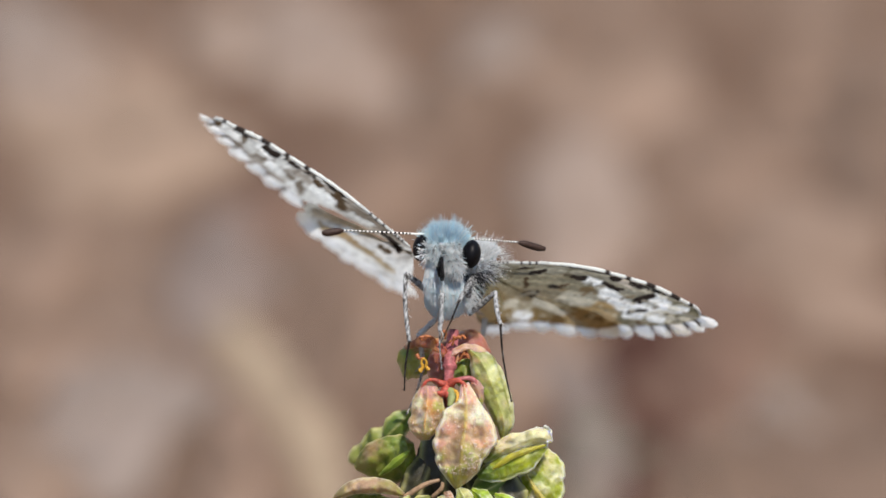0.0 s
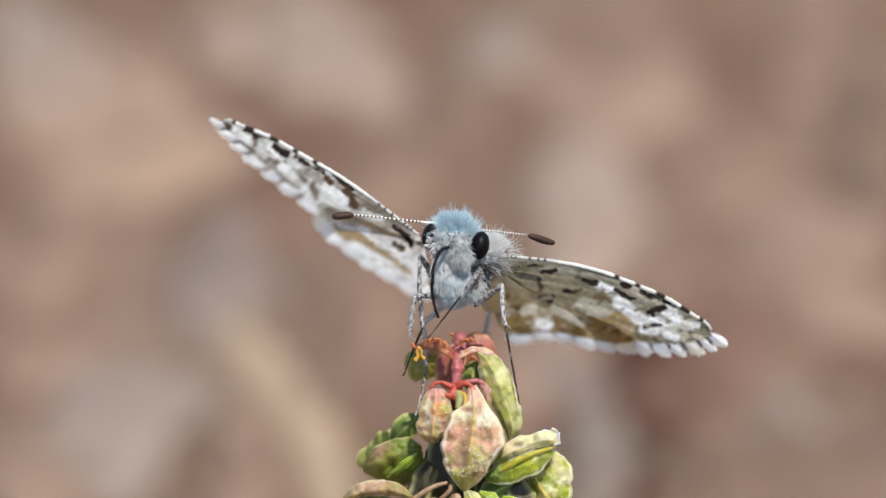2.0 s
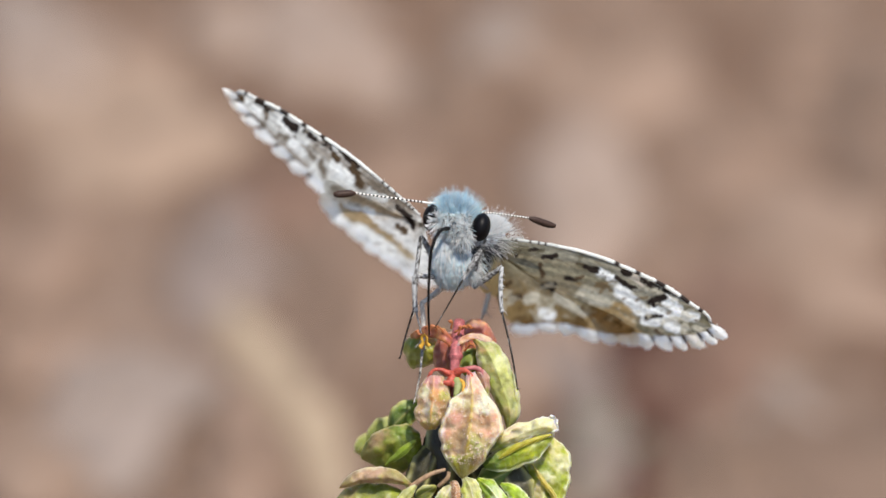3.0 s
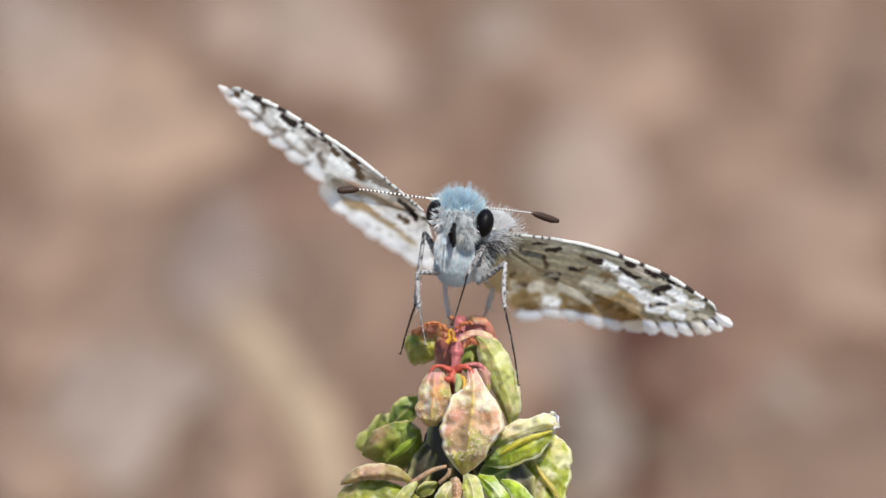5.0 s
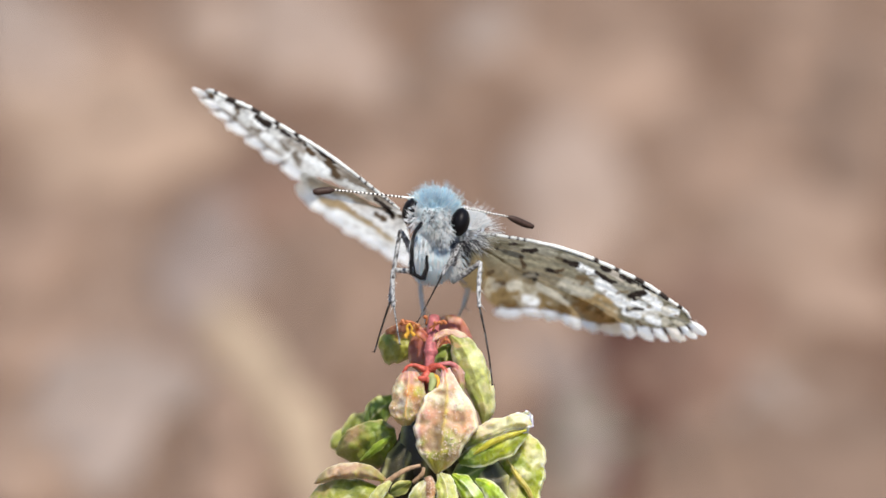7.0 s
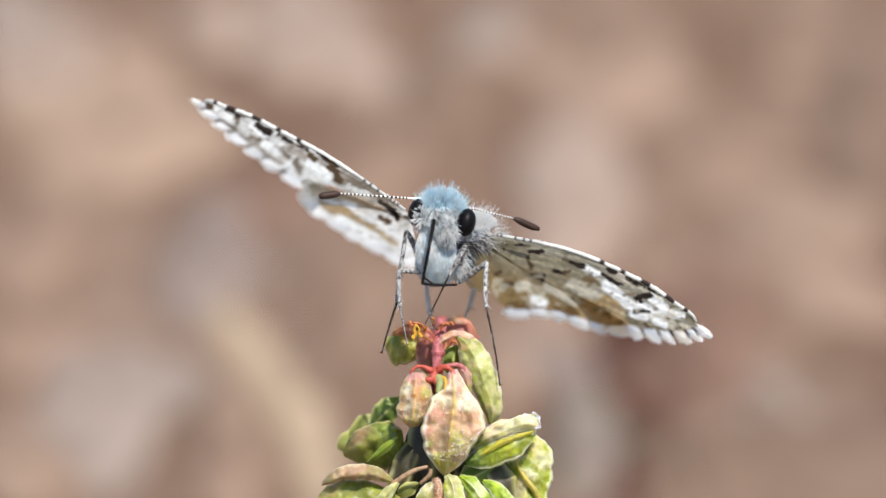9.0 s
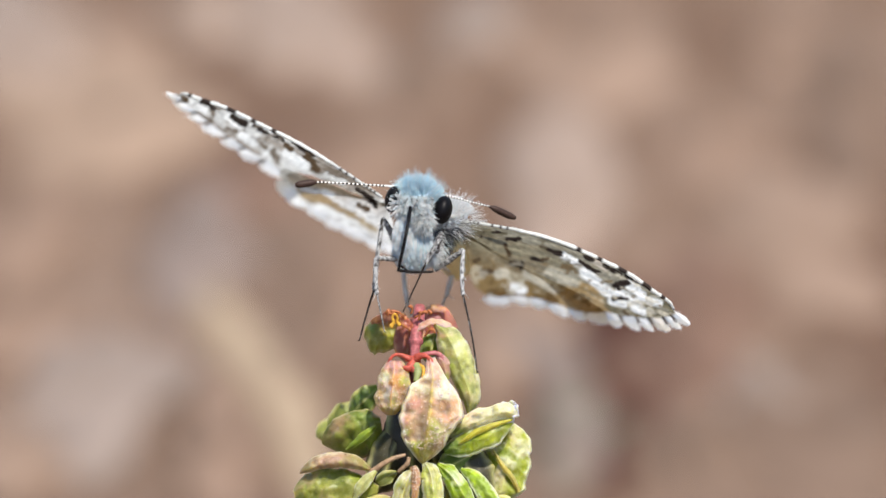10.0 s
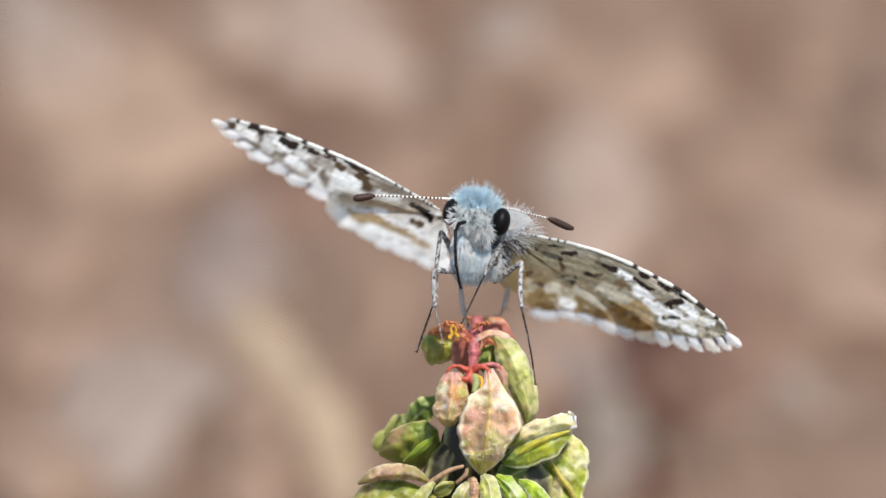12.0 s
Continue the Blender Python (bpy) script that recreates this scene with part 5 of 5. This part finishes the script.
def leg_piece(kind, length, radius, seed, dark, spurs=0, pale=False):
    """A leg segment along +z from its joint, scaled in flecks, with a few bristles."""
    n, sides = 26, 9
    bow = 0.03 * length
    path = [Vector((bow * math.sin(math.pi * s) * (1 if seed % 2 else -1), 0, length * s)) for s in (0, 0.33, 0.66, 1)]
    rr = {"femur": (1.0, 1.15, 1.0, 0.8), "tibia": (0.95, 1.0, 1.0, 0.85), "tarsus": (0.8, 0.7, 0.62, 0.5)}[kind]
    v, f = tube(path, [radius * k for k in rr], n, sides, 0.10, seed)
    rng = random.Random(seed)
    t = []
    for i in range(n):
        for j in range(sides):
            fleck = noise.noise(Vector((i * 0.8, j * 1.1, seed * 2.3)))
            k = max(0.05, min(1, (fleck + dark - 0.14) * 1.7))
            t.append((LEG_COL[0] if not pale else np.array((0.62, 0.58, 0.52))) * (1 - k) + LEG_COL[1] * k)
    hairs = Hairs()
    hairs.v, hairs.f, hairs.c = list(v), list(f), [tuple(c) for c in t]
    for _ in range({"femur": 60, "tibia": 46, "tarsus": 30}[kind]):
        s, th = rng.uniform(0.05, 0.97), rng.uniform(0, 6.28)
        o = Vector((math.cos(th), math.sin(th), 0))
        ln = radius * (rng.uniform(1.0, 2.0) if kind != "tarsus" else rng.uniform(0.7, 1.4))
        hairs.add(Vector((0, 0, length * s)) + o * radius * 0.6, o + Vector((0, 0, 1.2)), ln, radius * 0.10, (0.62, 0.62, 0.6) if kind != "tarsus" and rng.random() > dark else (0.06, 0.05, 0.05))
    for _ in range(spurs):
        o = Vector((rng.uniform(-1, 1), -0.4, 0.9)).normalized()
        hairs.add(Vector((0, 0, length * rng.uniform(0.75, 0.98))), o, radius * 5, radius * 0.3, (0.4, 0.36, 0.32))
    if kind == "tarsus":      # the claw
        for s in (-1, 1):
            hairs.add(Vector((0, 0, length * 0.98)), Vector((0.6 * s, 0.5, 0.8)), radius * 2.4, radius * 0.4, (0.02, 0.015, 0.01), Vector((0, 0.4, -0.5)))
    return hairs.mesh(kind, M_LEG)


LIMB = {}
for i, (nm, joints) in enumerate(LEGS.items()):
    j = [bl(*p) for p in joints]
    r = THICK[nm[:-2]]
    lens = [(j[k + 1] - j[k]).length for k in range(3)]
    dark = {"mid_l": (0.3, 0.35, 1.0), "fore_l": (0.35, 0.3, 0.5), "mid_r": (0.4, 0.2, 0.95), "fore_r": (0.4, 0.4, 1.0), "hind_l": (0.0, 0.0, 0.5), "hind_r": (0.0, 0.0, 0.2)}[nm]
    obs = [piece(kind, leg_piece(kind, lens[k], r[k] * UNIT, i * 3 + k + 1, dark[k], 1 if kind == "tibia" else 0, nm[:4] == "hind"), bug)
           for k, kind in enumerate(("femur", "tibia", "tarsus"))]
    for o in obs:
        tagged(o, {"femur": "grey-scaled leg femur", "tibia": "slim grey-flecked leg tibia", "tarsus": "thin dark clawed leg tarsus"}[o.name.split(".")[0]])
    LIMB[nm] = (obs, j, lens)

# the tongue: a jointed chain of short black lengths
TONGUE_N, TONGUE_L = 15, 20.5
TONGUE = []
for k in range(TONGUE_N):
    r0, r1 = (3.7 - 0.17 * k) * UNIT, (3.53 - 0.17 * k) * UNIT
    v_, f_ = tube([Vector((0, 0, -0.8 * r0)), Vector((0, 0, 0)), Vector((0, 0, TONGUE_L * UNIT)), Vector((0, 0, TONGUE_L * UNIT + 0.8 * r1))],
                  [r0 * 0.6, r0, r1, r1 * 0.6], 12, 9)
    TONGUE.append(piece("tongue", mesh_of("tongue", v_, f_, M_BLACK), bug, "black uncoiling proboscis length"))

# ---- what moves ----
# the body's shift (cells right, cells down) and lean (degrees, to the left)
SHIFT = [(0.0, -14.1, 32.0, 5.63), (0.5, -11.0, 24.3, 3.57), (1.0, -15.5, 20.0, 4.08), (1.5, -15.5, 13.1, 3.06), (2.0, -12.5, 9.6, 2.56),
         (2.5, -12.3, 4.3, 1.79), (3.0, -7.7, -0.8, 1.02), (4.8, -1.1, -3.0, 1.1), (5.0, -3.2, -2.1, 1.2), (5.5, 0.0, 0.0, 0.0), (6.0, 3.0, -2.0, -0.4),
         (6.5, 4.6, -1.4, 0.27), (7.0, 0.0, -2.8, 0.5), (7.5, 0.0, -6.0, 0.0), (9.5, -3.2, -4.1, 0.77), (10.0, -4.6, -5.8, 0.6),
         (10.5, -6.2, -2.6, 0.75), (11.0, -6.2, -3.9, 1.0), (11.5, -6.3, -1.0, 0.8), (12.0, -4.7, -3.9, 1.0)]
# each wing pair's turn from its rest, degrees about right, away and up
TURN_L = [(0.0, 1.7, 4.8, 3.7), (0.5, 0.6, 5.2, 2.1), (1.0, 0.1, 3.2, 1.6), (1.5, -1.9, 0.6, 1.0), (2.0, -2.8, -0.1, 1.2), (2.5, -4.2, 0.1, 0.7),
          (3.0, -4.7, 2.4, -0.1), (4.8, -0.9, -1.2, 0.1), (5.0, -1.2, 0.2, 0.7), (5.5, 0.0, 0.0, 0.0), (6.0, -0.5, -2.9, 1.0), (6.5, 0.3, -0.2, 0.2),
          (7.0, -0.6, -1.9, 0.6), (7.5, -0.3, -2.9, 0.8), (9.5, -1.6, -5.2, 1.8), (10.0, -1.1, -6.1, 1.1), (10.5, -1.2, -5.8, 1.4), (11.0, -1.0, -7.5, 1.5),
          (11.5, -1.7, -7.9, 2.6), (12.0, -2.1, -9.1, 3.0)]
TURN_R = [(0.0, 1.9, 0.0, 8.2), (0.5, 0.9, 0.0, 6.0), (1.0, 0.1, 0.8, 4.5), (1.5, -1.2, 1.4, 2.8), (2.0, -2.4, 2.4, 2.3), (2.5, -3.6, 2.4, 1.0),
          (3.0, -4.3, 2.9, 0.7), (4.8, -2.0, 2.1, 0.4), (5.0, -1.8, 1.7, 0.8), (5.5, 0.0, 0.0, 0.0), (6.0, -0.4, 1.4, 0.2), (6.5, -0.8, 2.6, -0.5),
          (7.0, -1.0, 3.4, -1.0), (7.5, -1.2, 3.3, -2.0), (9.5, -0.8, 4.5, -2.2), (10.0, -0.8, 4.2, -2.8), (10.5, -0.6, 4.8, -2.6), (11.0, -0.8, 5.6, -2.2),
          (11.5, -0.8, 6.0, -1.7), (12.0, -1.1, 7.0, -1.4)]
# how far the antennae droop, in degrees: time, the one with its club out over the raised wing, the other
DROOP = [(0.0, 0.0, 0.0), (3.0, 0.0, -1.5), (4.8, 0.0, -2.0), (5.5, 0.0, 0.0), (6.0, 0.6, 2.0), (6.5, 2.1, 2.0), (7.5, 2.2, 2.6), (9.5, 4.7, 4.1), (10.5, 5.2, 4.8), (11.0, 5.8, 4.8), (12.0, 5.2, 4.1)]
# how far a knee is drawn in from its rest, in cells of the sheet
KNEES = {"hind_l": [(0, -26, 40, -180), (3.2, -26, 40, -180), (4.4, 0, 0, 0), (12, 0, 0, 0)],
         "mid_l": [(0, -13, 9, 0), (0.5, 5, -2, 0), (1.0, 0, 0, 0), (12, 0, 0, 0)],
         "fore_l": [(0, 60, -9, -8), (0.2, 50, -4, -8), (0.45, 8, 4, 0), (0.8, 0, 0, 0), (12, 0, 0, 0)]}
# which way a shin bows besides
BOWS = {"mid_l": [(0, 0, 0, -70), (0.6, -3, 0, -50), (1.4, 0, 0, 0), (12, 0, 0, 0)],
        "mid_r": [(0, 8, 0, -90), (1.0, 6, 0, -60), (2.0, 4, 0, -40), (3.0, 0, 0, 0), (12, 0, 0, 0)]}
TICKS = [round(0.1 * k, 1) for k in range(121)]


def between(rows, t):
    return [float(np.interp(t, [r[0] for r in rows], [r[k] for r in rows])) for k in range(1, len(rows[0]))]


def body_at(t):
    """The butterfly's pose in the sheet's axes."""
    x, y, lean = between(SHIFT, t)
    return Matrix.Translation(HEART + Vector((x * UNIT, 0, -y * UNIT))) @ pose(0, 0, 0, 0, -lean, 0)


def turn_by(w):
    v = Vector([radians(a) for a in w])
    return Matrix.Rotation(v.length, 4, v.normalized()) if v.length > 1e-6 else Matrix.Identity(4)


def along(p, q):
    return Matrix.Translation(p) @ (q - p).to_track_quat("Z", "Y").to_matrix().to_4x4()


# where the toes stand on the plant, in cells of the sheet, where they step about
TOES = {"fore_r": [(0, 788, 588, -38), (0.6, 788, 588, -38), (1.0, 792, 588, -38), (1.4, 762, 577, -36), (2.0, 755, 568, -36), (2.5, 774, 579, -34), (3.0, 767, 579, -34),
                   (4.8, 800, 573, -32), (5.7, 799, 572, -32), (6.0, 781, 576, -34), (12, 783, 576, -34)],
        "fore_l": [(0, 797, 662, -66), (0.15, 790, 638, -60), (0.35, 752, 575, -40), (0.6, 748, 590, -28), (0.9, 755, 616, -12), (12, 754, 611, -10)],
        "hind_l": [(0, 732, 706, 40), (3.2, 734, 706, 40), (4.4, 800, 592, 130), (12, 800, 592, 130)],
        "mid_l": [(0, 728, 664, -10), (0.5, 718, 644, 0), (3, 709, 626, 8), (12, 707, 621, 8)]}
# where the loose stamen hangs
LOOSE = [(0, 762, 606), (0.5, 779, 606), (1.0, 794, 602), (1.2, 780, 596), (1.5, 746, 588), (2.0, 740, 582), (2.5, 766, 580), (3.0, 752, 582), (4.4, 785, 580), (4.8, 797, 580),
         (5.6, 798, 579), (5.9, 778, 579), (6.5, 778, 575), (7.0, 770, 571), (12, 771, 572)]
COIL = [(807 - k * 0.25, 414 - 21 * math.cos(a) * (1 - 0.02 * k) + 4, -42 - 19 * math.sin(a)) for k, a in enumerate(np.linspace(0, 13.5, 40))]
LONG = [(803, 396, -44), (786, 402, -86), (771, 440, -96), (765, 525, -74), (766, 592, -30)]
ELL = [(803, 391, -52), (797, 431, -84), (784, 490, -80), (787, 503, -78), (846, 504, -62)]
HOOP = [(790, 398, -56), (778, 415, -76), (773, 441, -90), (774, 486, -90), (786, 498, -86), (798, 481, -80), (798, 446, -76)]
SPEAR = [(800, 396, -50), (792, 408, -84), (791, 470, -90), (791, 538, -70)]
SWEEP = [(806, 391, -52), (794, 436, -84), (779, 456, -92), (777, 486, -92), (794, 504, -88), (834, 519, -76), (877, 501, -60)]
CURL = [(801, 400, -54), (774, 442, -90), (786, 477, -90), (811, 507, -70), (842, 500, -50)]
LOOP = [(792, 400, -54), (777, 420, -82), (771, 440, -90), (772, 481, -90), (778, 483, -88), (780, 446, -84)]
HANG = [(796, 394, -52), (781, 402, -80), (779, 441, -92), (781, 481, -90), (788, 513, -80)]
STATES = [(0, COIL), (1.75, COIL), (2.0, [(803, 396, -42), (789, 402, -78), (774, 438, -96), (773, 488, -94), (783, 524, -80)]), (2.4, LONG), (3.3, LONG), (3.9, HOOP), (4.5, COIL),
          (5.5, COIL), (5.8, HOOP), (6.0, [(800, 400, -44), (774, 440, -90), (751, 592, -62), (747, 685, -50)]), (6.35, SWEEP), (6.75, SWEEP), (7.05, HOOP), (7.2, HOOP), (7.45, CURL), (7.8, CURL),
          (9.2, ELL), (11.0, ELL), (11.2, SPEAR), (11.45, LOOP), (11.75, LOOP), (11.95, HANG), (12.0, HANG)]


def chain_ways(pts):
    """Directions of the tongue's lengths laid along a line; what is left over folds back along it."""
    p = [bl(*q) for q in pts]
    p = p + [q + Vector((0, 5 * UNIT, 0)) for q in reversed(p[:-1])]
    line = catmull(p, 400)
    ways, at, i = [], Vector(line[0]), 0
    for _ in range(TONGUE_N):
        while i < len(line) - 1 and (Vector(line[i]) - at).length < TONGUE_L * UNIT:
            i += 1
        w = (Vector(line[i]) - at).normalized()
        ways.append(w)
        at = at + w * TONGUE_L * UNIT
    return Vector(line[0]), ways


def motions():
    walk(bug, [(r[0], VIEW @ body_at(r[0])) for r in SHIFT])
    for side, rows in (("l", TURN_L), ("r", TURN_R)):
        for kind in "fh":
            walk(WINGS[kind, side], [(t, Matrix.Translation(ROOT[side]) @ turn_by(w)) for t, *w in rows])
    walk(loose, [(t, VIEW @ Matrix.Translation(sk(u, v, -22))) for t, u, v in LOOSE])
    for ob, base, col, way in ((FEELER_L, bl(788, 353, 6), 1, -1), (FEELER_R, bl(848, 368, 14), 2, 1)):
        walk(ob, [(r[0], Matrix.Translation(base) @ pose(0, 0, 0, 0, way * r[col], 0) @ Matrix.Translation(-base)) for r in DROOP])
    # legs: the femur rides on the body, the toe keeps its hold on the plant
    for nm, (obs, j, lens) in LIMB.items():
        rows = [[], [], []]
        for t in TICKS[::2] + [12.0] if TICKS[-1] not in TICKS[::2] else TICKS[::2]:
            toe = sk(*between(TOES[nm], t)) if nm in TOES else sk(*LEGS[nm][3])
            c = body_at(t).inverted() @ toe
            a = j[1]
            if nm in KNEES:
                u, v, d = between(KNEES[nm], t)
                a = j[0] + (a + Vector((u, d, -v)) * UNIT - j[0]).normalized() * lens[0]
            way = c - a
            dist = min(way.length, (lens[1] + lens[2]) * 0.995)
            way.normalize()
            x = (dist * dist + lens[1] ** 2 - lens[2] ** 2) / (2 * dist)
            h = math.sqrt(max(0.0, lens[1] ** 2 - x * x))
            hint = j[2] - a
            if nm in BOWS:
                u, v, d = between(BOWS[nm], t)
                hint = hint + Vector((u, d, -v)) * UNIT
            out = (hint - way * hint.dot(way)).normalized()
            ankle = a + way * x + out * h
            end = ankle + (c - ankle).normalized() * lens[2]
            for k, (p, q) in enumerate(((j[0], a), (a, ankle), (ankle, end))):
                rows[k].append((t, along(p, q)))
        walk(obs[0], rows[0] if nm in KNEES else [rows[0][0], (12.0, rows[0][0][1])])
        walk(obs[1], rows[1])
        walk(obs[2], rows[2])
    keyed = [(t, *chain_ways(p)) for t, p in STATES]
    rows = [[] for _ in TONGUE]
    for t in TICKS:
        i = max(k for k in range(len(keyed)) if keyed[k][0] <= t)
        a, b = keyed[i], keyed[min(i + 1, len(keyed) - 1)]
        f = (t - a[0]) / (b[0] - a[0]) if b[0] > a[0] else 0.0
        f = f * f * (3 - 2 * f)
        at = a[1].lerp(b[1], f)
        for k in range(TONGUE_N):
            w = a[2][k].lerp(b[2][k], f)
            w = w.normalized() if w.length > 0.05 else a[2][k]
            q = at + w * TONGUE_L * UNIT
            rows[k].append((t, along(at, q)))
            at = q
    for ob, r in zip(TONGUE, rows):
        walk(ob, r)


motions()
